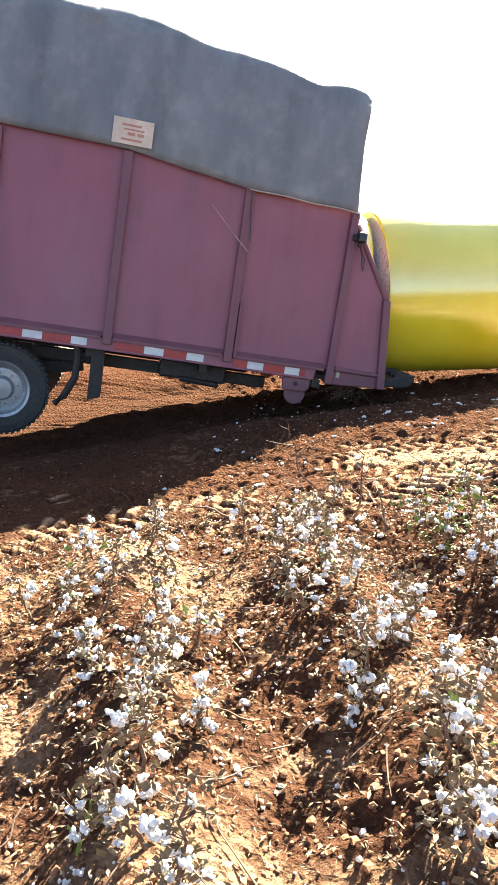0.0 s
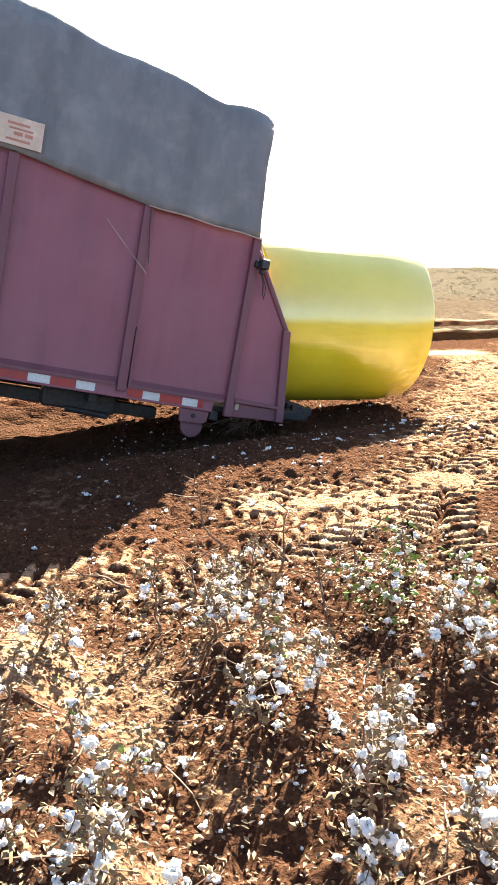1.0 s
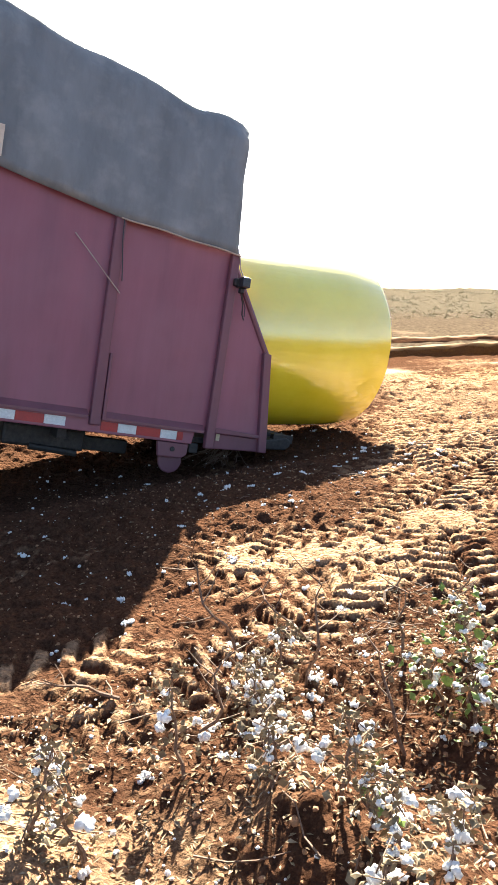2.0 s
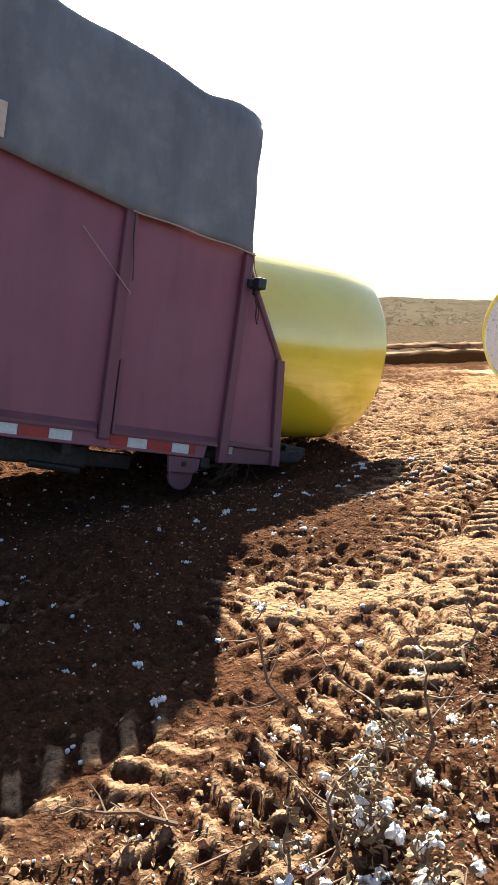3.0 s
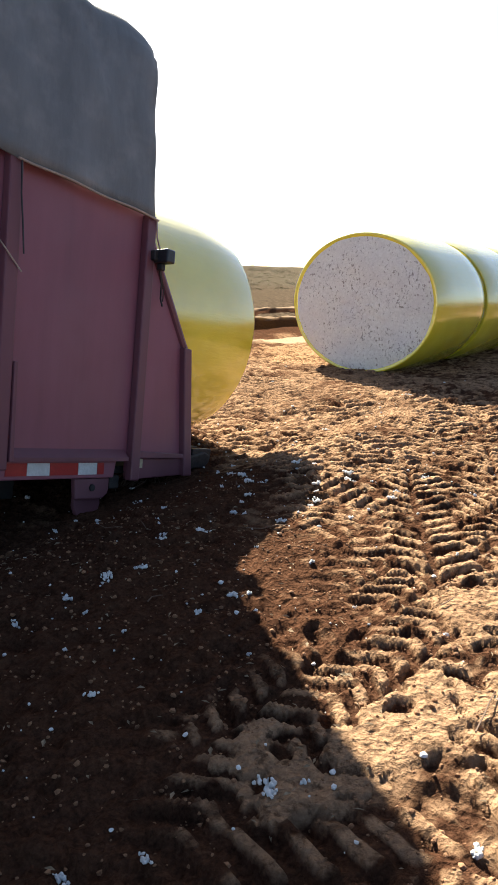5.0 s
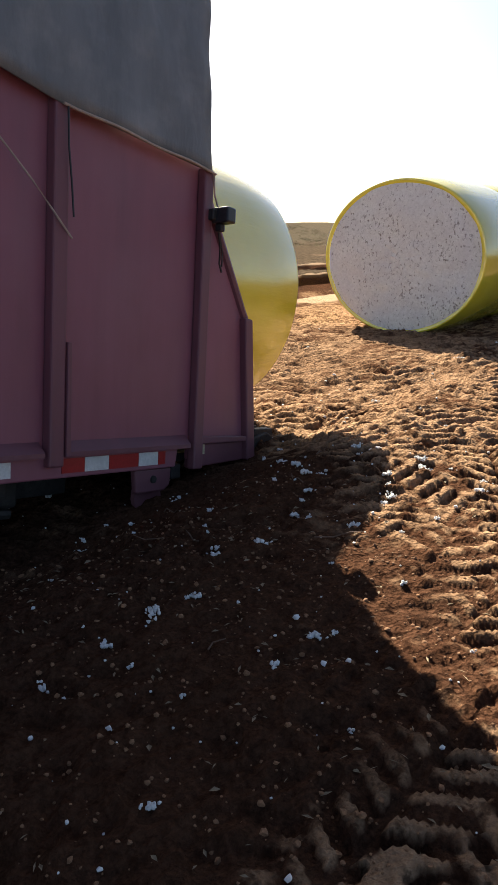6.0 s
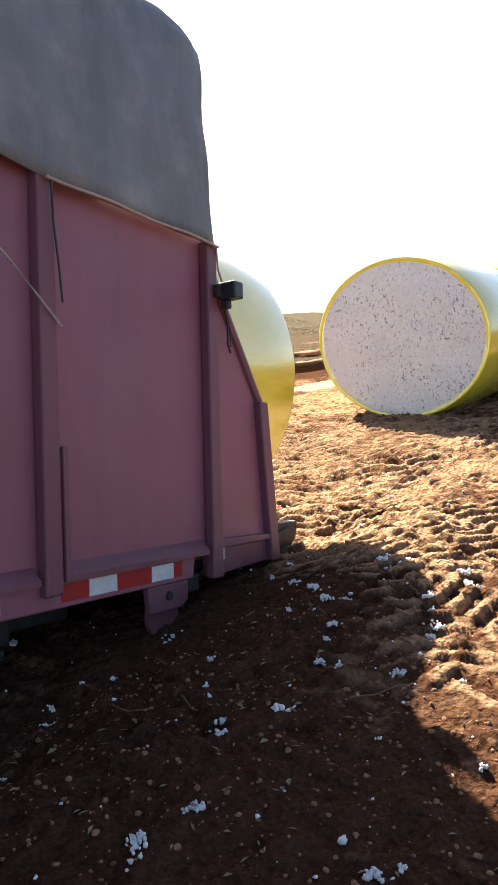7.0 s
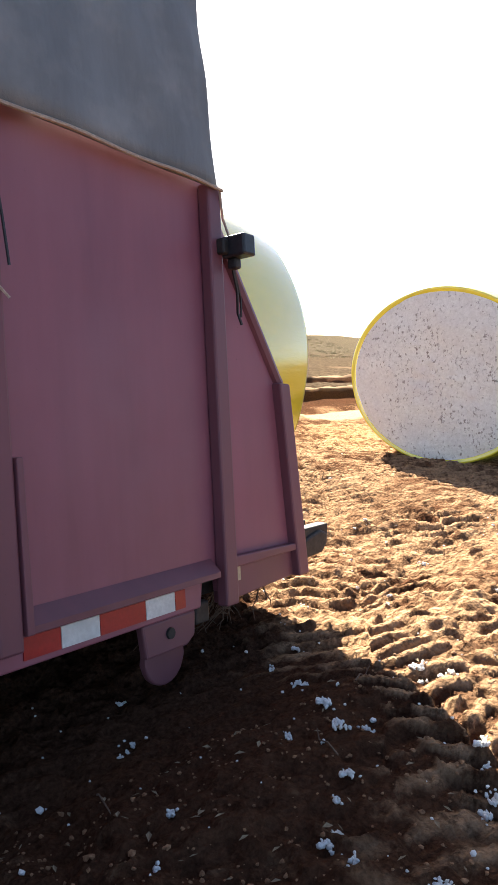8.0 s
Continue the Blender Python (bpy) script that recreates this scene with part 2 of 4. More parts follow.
# tracks: a point, heading in degrees, width, lug spacing, depth
TRACKS = [
    (2.35, 8.8, 42, 0.55, 0.15, 0.055), (3.3, 8.3, 40, 0.55, 0.15, 0.050), (0.75, 7.35, 118, 0.55, 0.15, 0.055), (1.75, 7.2, 124, 0.50, 0.16, 0.050),
    (0.5, 8.25, 12, 0.50, 0.15, 0.045), (-0.9, 6.95, 160, 0.55, 0.17, 0.055), (5.0, 10.4, 33, 0.55, 0.17, 0.035), (-0.3, 7.3, 28, 0.50, 0.16, 0.050),
    (1.6, 8.0, 70, 0.50, 0.15, 0.050), (2.6, 9.5, 5, 0.50, 0.14, 0.045), (0.6, 7.7, 150, 0.50, 0.15, 0.055), (3.6, 9.4, 85, 0.55, 0.16, 0.045),
    (1.0, 8.75, 16, 0.46, 0.13, 0.050), (1.3, 9.25, 14, 0.46, 0.13, 0.045), (-1.2, 8.6, 20, 0.55, 0.18, 0.035), (6.3, 9.6, 50, 0.55, 0.18, 0.040),
    (1.2, 7.75, 24, 0.46, 0.14, 0.055), (2.2, 9.15, 48, 0.50, 0.16, 0.045),
]
# pressed, dried plates of soil: centre and size
PLATES = [(0.80, 8.22, 0.18), (1.90, 8.62, 0.17), (1.12, 8.02, 0.12), (1.0, 7.5, 0.10), (2.4, 8.3, 0.12), (0.35, 8.35, 0.09)]
ROW_DIR = (-0.37, 0.929)
ROW_SIDE = (0.929, 0.37)


def row_offset(x, y):
    """Distance across the cotton rows; rows lie at whole metres."""
    return ((x - 0.62) * ROW_SIDE[0] + (y - 4.37) * ROW_SIDE[1]) / 1.06


def height(x, y):
    off = x * ACROSS.x + y * ACROSS.y
    run = x * ALONG.x + y * ALONG.y
    near = np.exp(-np.maximum(0, np.hypot(x - 1, y - 8) - 11) / 8)
    h = 0.030 * lattice(x, y, 1.7, 1) + 0.018 * lattice(x, y, 0.55, 2)
    rough = 0.62 + 0.45 * lattice(x, y, 0.9, 3)
    warp = 0.05 * lattice(x, y, 0.17, 31)
    clod = (0.5 - np.abs(lattice(x + warp, y, 0.13, 4))) * 0.062 + (0.4 - np.abs(lattice(x, y + warp, 0.06, 5))) * 0.040 + 0.024 * lattice(x, y, 0.21, 6) + 0.016 * lattice(x, y, 0.047, 7)
    lit_crust = 0.04 + 0.16 * lattice(x, y, 0.8, 8) + np.zeros_like(x)
    # trailer shade put into the soil: lugs flatter and darker outside the lit ground
    lit_zone = np.maximum(step(0.9, 1.9, x - 0.35 * (y - 8.5)), step(-0.4, 0.3, x) * step(9.2, 8.4, y))
    lit_zone = np.maximum(lit_zone, 0.9 * step(7.5, 7.0, y))
    # broad band of lug ripples where machines have driven in and out
    c, s = math.cos(radians(55)), math.sin(radians(55))
    lane = (-x * s + y * c) / 0.85 + 0.30 * lattice(x, y, 2.6, 25)
    fold = np.abs(lane - np.floor(lane) - 0.5)
    phase = (x * c + y * s + 0.40 * fold) / 0.195 + 0.5 * np.floor(lane) + 0.45 * lattice(x, y, 0.9, 21) + 0.34 * lattice(x, y, 0.26, 22)
    ripple = step(-0.35, 0.75, np.cos(phase * math.tau))
    fine = step(6.9, 7.7, off + 0.5 * lattice(x, y, 0.7, 24)) * step(-0.4, 0.5, x + 0.3 * (off - 8)) * step(18, 14.5, off)
    fine = fine * (0.45 + 0.55 * step(-0.8, 0.0, lattice(x, y, 0.75, 23) + 0.3 * lattice(x, y, 0.2, 26)))
    lugs = fine * (ripple - 0.5) * (0.016 + 0.036 * lit_zone) * (0.75 + 0.45 * lattice(x, y, 0.5, 27)) * 1.0
    flat = 0.8 * fine * ripple * (0.15 + 0.85 * lit_zone) * step(-0.7, 0.1, lattice(x, y, 0.11, 37) + 0.4 * lattice(x, y, 0.45, 38))
    for n, (px, py, heading, width, gap, depth) in enumerate(TRACKS):
        c, s = math.cos(radians(heading)), math.sin(radians(heading))
        u = (x - px) * c + (y - py) * s
        w = -(x - px) * s + (y - py) * c + 0.10 * np.sin(u * 0.6 + n)
        at = np.nonzero((np.abs(w) < width / 2 + 0.06) & (np.abs(u) < 4.6))
        if not len(at[0]):
            continue
        X, Y, u, w = x[at], y[at], u[at], w[at]
        k = step(width / 2 + 0.04, width / 2 - 0.04, np.abs(w)) * step(4.6, 3.2, np.abs(u))
        k = k * step(-0.15, 0.15, lattice(X, Y, 0.8, 40 + n) + 0.05 + 0.35 * lattice(X, Y, 0.25, 140 + n))
        side = np.where(w > 0, 0.5, 0.0)
        bar = np.cos(((u - np.abs(w) * 0.62) / gap + side + 0.16 * lattice(X, Y, 0.3, 60 + n) + 0.25 * lattice(X, Y, 0.9, 160 + n)) * math.tau)
        shape = step(-0.15, 0.30, bar) * step(0.0, 0.035, np.abs(w))
        broken = 0.80 + 0.55 * lattice(X, Y, 0.22, 80 + n)
        lugs[at] = lugs[at] * (1 - k) + k * (shape - 0.5) * depth * broken * (0.3 + 0.8 * lit_zone[at])
        flat[at] = flat[at] * (1 - 0.8 * k) + k * shape * (0.12 + 0.88 * lit_zone[at]) * step(-0.75, -0.05, lattice(X, Y, 0.10, 200 + n) + 0.4 * lattice(X, Y, 0.4, 230 + n))
    for px, py, size in PLATES:
        d = np.hypot((x - px) * 0.75, y - py) + 0.22 * lattice(x, y, 0.22, 33) + 0.13 * lattice(x, y, 0.08, 34)
        k = step(size + 0.02, size - 0.02, d)
        cracks = step(0.10, 0.0, np.abs(lattice(x, y, 0.16, 35))) * step(0.0, 0.3, lattice(x, y, 0.3, 36))
        lugs = lugs * (1 - k) + (0.026 - 0.03 * cracks) * k
        flat = np.maximum(flat, k * (1 - cracks))
        lit_crust = lit_crust * (1 - k) + (0.62 - 0.5 * cracks) * k
    field = step(6.6, 6.0, y - 0.25 * x + 0.3 * lattice(x, y, 0.9, 9))
    h = h + lugs * (1 - field) * near
    # lug tops and lit ground made paler: sunlight put into the crust colour
    lit_crust = lit_crust + 0.50 * flat * (1 - field) + (0.10 + 0.18 * lattice(x, y, 0.3, 29)) * field + 0.20 * step(8.0, 9.4, off) * lit_zone
    h = h + clod * rough * (1 - 0.68 * flat * (1 - field)) * (0.8 + 0.2 * near) * step(21, 19.5, off)
    h = h + field * (0.085 * np.cos(row_offset(x, y) * math.tau) + 0.040 * lattice(x, y, 0.33, 10)) * step(-30, -20, y)
    # driven ground slopes gently; trailer and bale stand in a worn hollow
    h = h + (0.05 * np.clip(x, -1.5, 3.0) - 0.10 + 0.06 * step(8.4, 7.2, y)) * step(5.2, 6.6, off) * step(17, 12, off)
    h = h - 0.22 * step(9.8, 10.7, off) * step(14.2, 13.0, off) * step(11, 8.4, run)
    # far rows of ploughed ridges beside the track
    h = h + (1 - near) * 0.06 * np.sin(off * 7 + 2 * lattice(x, y, 2.5, 12)) * step(60, 20, off) * step(15, 17, off)
    # hollow that the truck's wheels stand in
    h = h - 0.20 * np.exp(-(((x + 3.9) / 2.0) ** 2 + ((y - 10.0) / 1.6) ** 2))
    # beyond the farm track a dark ploughed strip, then a rise to a low ridge
    off2 = off + 0.07 * (run - 9) + 0.14 * lattice(x, y, 4.0, 13) 
    h = h + 0.26 * step(19.7, 24.5, off2) * step(-200, -60, run)
    ridge = step(45, 150, off)
    h = h + ridge * (2.2 + 1.3 * lattice(x, y, 38, 16) + 0.5 * lattice(x, y, 13, 17)) * step(900, 400, off)
    patch = lattice(x, y, 2.2, 18)
    pale = step(16.0, 16.35, off2) * step(17.5, 17.0, off2) * step(-0.6, -0.2, patch + 0.3)
    pale = np.maximum(pale, 0.5 * step(25, 26, off2) * step(30, 28, off2) * step(0.35, 0.6, patch))
    scrub = 0.75 * step(19.9, 20.4, off2) + 0.25 * step(38, 60, off2 + 6 * patch)
    return h, np.clip(lit_crust, 0, 1) * (1 - 0.6 * step(17.5, 19, off2)), np.clip(pale, 0, 1) * 0.85, np.clip(scrub * (1 - 0.8 * pale), 0, 1)


def axis_steps(lo, hi, fine, far):
    """Even steps from lo to hi, slowly wider ones beyond, then wide ones."""
    core = list(np.arange(lo, hi, fine))
    ups, downs, d, e = [], [], fine, fine
    top, low = hi, lo
    while top < hi + far:
        d = min(d * (1.006 if d < 0.05 else 1.035), 60)
        top += d
        ups.append(top)
    while low > lo - far:
        e = min(e * 1.12, 60)
        low -= e
        downs.append(low)
    return np.array(downs[::-1] + core + ups)


def ground():
    xs = axis_steps(-1.6, 3.6, 0.017, 1500)
    ys = axis_steps(3.8, 11.6, 0.017, 1500)
    X, Y = np.meshgrid(xs, ys, indexing="ij")
    Z, lit_crust, pale, scrub = height(X, Y)
    nx, ny = X.shape
    idx = np.arange(nx * ny).reshape(nx, ny)
    quads = np.stack([idx[:-1, :-1], idx[1:, :-1], idx[1:, 1:], idx[:-1, 1:]], -1).reshape(-1, 4)
    me = bpy.data.meshes.new("ground")
    me.vertices.add(nx * ny)
    me.vertices.foreach_set("co", np.stack([X, Y, Z], -1).ravel())
    me.loops.add(quads.size)
    me.loops.foreach_set("vertex_index", quads.ravel())
    me.polygons.add(len(quads))
    me.polygons.foreach_set("loop_start", np.arange(len(quads)) * 4)
    me.polygons.foreach_set("use_smooth", np.ones(len(quads), bool))
    me.update(calc_edges=True)
    for key, values in (("lit_crust", lit_crust), ("pale", pale), ("scrub", scrub)):
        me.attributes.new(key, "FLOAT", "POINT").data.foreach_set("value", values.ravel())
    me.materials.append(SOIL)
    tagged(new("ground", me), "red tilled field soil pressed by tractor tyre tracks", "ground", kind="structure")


def earth_bank(start, crest, seed):
    """A low cut bank along the track's far edge, its sunlit crest painted pale."""
    # third value: paleness that paints sunlight on the crest
    profile = [(-0.55, -0.12, 0.0), (-0.30, 0.02, 0.0), (-0.16, crest * 0.75, 0.0), (-0.08, crest, 0.5), (0.06, crest + 0.02, 0.9), (0.22, crest, 0.7), (0.45, crest - 0.07, 0.1), (1.0, crest - 0.16, 0.0), (1.7, -0.15, 0.0)]
    verts, faces, pale = [], [], []
    count = 320
    for i in range(count):
        run = -12 + i * 0.22
        line = start - 0.07 * (run - 9)
        for d, z, dry in profile:
            px = np.array([run])
            wob = float(0.10 * lattice(px, px * 0 + d, 1.1, seed) + 0.05 * lattice(px, px * 0 + d * 3, 0.35, seed + 1))
            rise = float(0.05 * lattice(px, px * 0 + d * 2, 0.8, seed + 2) + 0.035 * lattice(px, px * 0 + d * 5, 0.3, seed + 3))
            p = ALONG * run + ACROSS * (line + d + wob)
            base = 0.26 * float(step(19.7, 24.5, np.array([line + d + 0.07 * (run - 9)]))[0])
            verts.append((p.x, p.y, base + z + rise))
            pale.append(dry * 0.8)
    n = len(profile)
    for i in range(count - 1):
        for k in range(n - 1):
            a = i * n + k
            faces.append((a, a + n, a + n + 1, a + 1))
    me = bpy.data.meshes.new("earth_bank")
    me.from_pydata(verts, [], faces)
    me.attributes.new("pale", "FLOAT", "POINT").data.foreach_set("value", pale)
    me.materials.append(SOIL)
    tagged(new("earth_bank", me), "low cut bank of dark soil with its sunlit crest painted pale", "bank", kind="structure")


def ground_z(x, y):
    return float(height(np.array([float(x)]), np.array([float(y)]))[0][0])


ground()
earth_bank(19.5, 0.30, 300)
earth_bank(22.8, 0.12, 310)

# ---- module trailer ----
WIDTH = 2.62
FRONT = -8.6


def trailer():
    root = tagged(new("cotton_trailer"), "maroon steel cotton trailer under a black tarp, bed tilted down", "trailer")
    rib_x = [(0.385, 0.405), (-0.938, -0.945), (-2.41, -2.42), (-3.88, -3.88), (-5.35, -5.35), (-6.82, -6.82), (-8.29, -8.29)]
    for y, name in ((0.0, "side_wall"), (WIDTH - 0.05, "side_wall")):
        bm = bmesh.new()
        prism(bm, [(FRONT, 0.09), (0.36, 0.09), (0.36, 2.20), (FRONT, 2.42)], y, y + 0.05)
        part(name, bm, PAINT, root)
        bm = bmesh.new()
        prism(bm, [(0.362, -0.03), (1.09, -0.07), (1.02, 1.00), (0.97, 1.06), (0.46, 1.93), (0.43, 2.10), (0.362, 2.18)], y + 0.006, y + 0.046, 0.006)
        part("rear_wing", bm, PAINT, root)
    # rolled edge of the wing: slope, then upright
    for y in (-0.055, WIDTH - 0.045):
        bm = bmesh.new()
        tube(bm, [(0.46, y + 0.06, 1.90), (0.965, y + 0.06, 1.10), (1.00, y + 0.06, 1.05)], 0.035, 8)
        part("wing_edge", bm, DARK_PAINT, root)
        bm = bmesh.new()
        prism(bm, [(0.94, 1.055), (1.04, 1.05), (1.145, -0.075), (1.04, -0.075)], y, y + 0.10, 0.012)
        part("wing_edge", bm, DARK_PAINT, root)
    bm = bmesh.new()
    prism(bm, [(0.45, 0.08), (1.05, 0.08), (1.05, 0.12), (0.45, 0.14)], -0.045, 0.004, 0.008)
    part("wing_ledge", bm, DARK_PAINT, root)
    bm = bmesh.new()
    prism(bm, [(0.38, -0.10), (1.09, -0.07), (1.09, 0.078), (0.38, 0.078)], -0.005, 0.06, 0.01)
    part("wing_sill", bm, DARK_PAINT, root)
    for low, high in rib_x:
        rear = low > 0
        wide = 0.05 if rear else 0.055
        for y in (-0.075, WIDTH + 0.002):
            bm = bmesh.new()
            prism(bm, [(low - wide, 0.0 if not rear else -0.10), (low + wide, 0.0 if not rear else -0.10), (high + wide, 2.06 if rear else 2.25), (high - wide, 2.06 if rear else 2.25)], y, y + 0.073, 0.012)
            part("wall_post", bm, DARK_PAINT, root)
    # doubler bolted on one post
    bm = bmesh.new()
    prism(bm, [(-0.875, 0.06), (-0.84, 0.06), (-0.85, 0.74), (-0.88, 0.74)], -0.085, -0.002, 0.005)
    part("post_doubler", bm, DARK_PAINT, root)
    # sill with sloped ledge
    for y0, y1 in ((-0.02, 0.09), (WIDTH - 0.09, WIDTH + 0.02)):
        bm = bmesh.new()
        prism(bm, [(FRONT, -0.075), (0.19, -0.075), (0.22, 0.085), (FRONT, 0.085)], y0, y1, 0.01)
        part("sill", bm, PAINT, root)
    for a, b in zip(rib_x[1:], rib_x):
        bm = bmesh.new()
        x0, x1 = a[0] + 0.065, b[0] - 0.08
        v = [bm.verts.new(p) for p in ((x0, -0.065, 0.088), (x1, -0.065, 0.088), (x1, -0.002, 0.150), (x0, -0.002, 0.150))]
        w = [bm.verts.new(p) for p in ((x0, -0.065, 0.06), (x1, -0.065, 0.06), (x1, -0.002, 0.06), (x0, -0.002, 0.06))]
        bm.faces.new(v)
        for i in range(4):
            j = (i + 1) % 4
            bm.faces.new((v[i], v[j], w[j], w[i]))
        part("ledge", bm, DARK_PAINT, root)
    # reflective tape, red and white pieces in turn
    whites = [(-3.39, -3.16), (-2.83, -2.64), (-1.96, -1.72), (-1.44, -1.226), (-0.676, -0.47), (-0.195, 0.0), (-4.9, -4.66), (-4.36, -4.15)]
    reds = [(-3.80, -3.39), (-3.16, -2.83), (-2.32, -1.96), (-1.72, -1.44), (-0.86, -0.676), (-0.47, -0.195), (0.0, 0.075), (-4.66, -4.36)]
    for pieces, mat, name in ((whites, TAPE_WHITE, "white_reflector"), (reds, TAPE_RED, "red_reflector")):
        for a, b in pieces:
            bm = bmesh.new()
            box(bm, (a + 0.002, -0.026, -0.045), (b - 0.002, -0.018, 0.045))
            part(name, bm, mat, root)
    # floor, front wall, tail lip
    bm = bmesh.new()
    box(bm, (FRONT, 0.09, -0.06), (0.95, WIDTH - 0.09, 0.0))
    part("bed_floor", bm, STEEL, root)
    bm = bmesh.new()
    box(bm, (FRONT - 0.05, 0, -0.06), (FRONT, WIDTH, 2.42))
    part("front_wall", bm, PAINT, root)
    bm = bmesh.new()
    prism(bm, [(0.95, -0.05), (1.48, -0.02), (1.54, 0.03), (1.54, 0.10), (1.46, 0.13), (0.95, 0.02)], 0.055, WIDTH - 0.055, 0.015)
    for k in range(14):
        box(bm, (1.30, 0.08 + k * 0.17, 0.06), (1.58, 0.16 + k * 0.17, 0.155), 0.008)
    part("tail_lip", bm, STEEL, root, "dark steel tail lip with chain links")
    for x in (-1.2, -2.6, -4.2, -5.8, -7.4):
        bm = bmesh.new()
        box(bm, (x - 0.05, 0.1, -0.19), (x + 0.05, WIDTH - 0.1, -0.062), 0.01)
        part("cross_member", bm, STEEL, root)
    for y in (0.55, WIDTH - 0.67):
        bm = bmesh.new()
        box(bm, (FRONT, y, -0.34), (-0.3, y + 0.12, -0.192), 0.012)
        part("frame_rail", bm, STEEL, root)
    # hinge bracket with a rounded tongue
    bm = bmesh.new()
    prism(bm, [(-0.20, -0.078), (0.17, -0.078), (0.16, -0.20), (0.10, -0.24), (-0.18, -0.24)], 0.0, 0.05, 0.012)
    part("hinge_bracket", bm, DARK_PAINT, root)
    bm = bmesh.new()
    arc = [(0.0 + 0.135 * math.cos(a), -0.29 + 0.125 * math.sin(a)) for a in [math.pi + k * math.pi / 10 for k in range(11)]]
    prism(bm, [(0.135, -0.22)] + [(-0.135, -0.22)] + arc, 0.062, 0.10, 0.01)
    part("hinge_tongue", bm, DARK_PAINT, root)
    bm = bmesh.new()
    lathe(bm, [(-0.012, 0.001), (-0.012, 0.026), (0.008, 0.03)], 12)
    pin = part("hinge_pin", bm, STEEL, root)
    pin.location = (-0.02, 0.0, -0.15)
    bm = bmesh.new()
    box(bm, (0.19, 0.02, -0.17), (0.30, 0.12, -0.06), 0.012)
    part("hinge_stop", bm, STEEL, root)
    # folded landing gear and brake chamber under the bed
    bm = bmesh.new()
    box(bm, (-1.72, 0.35, -0.34), (-0.86, 0.60, -0.11), 0.03)
    tube(bm, [(-1.45, 0.33, -0.33), (-0.95, 0.33, -0.36)], 0.035, 8)
    part("tool_box", bm, STEEL, root)
    # marker lamp on the wing
    lamp = part("marker_lamp", box_mesh((0.44, -0.22, 1.685), (0.54, -0.07, 1.795), 0.012), PLASTIC, root, "black plastic marker lamp")
    part("lamp_arm", box_mesh((0.40, -0.12, 1.70), (0.50, -0.01, 1.78), 0.01), STEEL, lamp)
    part("lamp_bolt", box_mesh((0.47, -0.14, 1.63), (0.52, -0.08, 1.687), 0.012), STEEL, lamp)
    bm = bmesh.new()
    tube(bm, [(0.50, -0.09, 1.65), (0.56, -0.07, 1.53), (0.58, -0.05, 1.42), (0.61, -0.05, 1.36)], 0.008, 5)
    tube(bm, [(0.51, -0.09, 1.65), (0.60, -0.06, 1.50), (0.61, -0.05, 1.40)], 0.006, 5)
    part("lamp_wire", bm, PLASTIC, root)
    # the floor lies level though the walls lean in
    for ob in root.children:
        kind = ob.name.split(".")[0]
        if kind in ("bed_floor", "tail_lip", "cross_member", "frame_rail", "tool_box"):
            ob.rotation_euler.x = radians(5)
        elif kind in ("side_wall", "rear_wing", "wing_edge", "wall_post", "sill") and ob.data.vertices[0].co.y > 1:
            ob.location.z = 0.23
    part("tag", box_mesh((0.485, -0.014, 0.0), (0.53, -0.007, 0.075)), TAG, root, "small yellowed tag")
    return root


def box_mesh(lo, hi, bevel=0.0):
    bm = bmesh.new()
    box(bm, lo, hi, bevel)
    return bm


TOP_LINE = [(-9.0, 3.86), (-6.0, 3.88), (-3.55, 3.85), (-2.26, 3.85), (-1.44, 3.70), (-0.9, 3.68), (-0.2, 3.57), (0.15, 3.60), (0.36, 3.58), (0.45, 3.53)]
HEM_LINE = [(-9.0, 2.28), (-3.87, 2.275), (-2.41, 2.26), (-1.7, 2.16), (-0.95, 2.075), (0.2, 2.04), (0.45, 2.03)]


def along_line(x, line):
    return float(np.interp(x, [p[0] for p in line], [p[1] for p in line]))


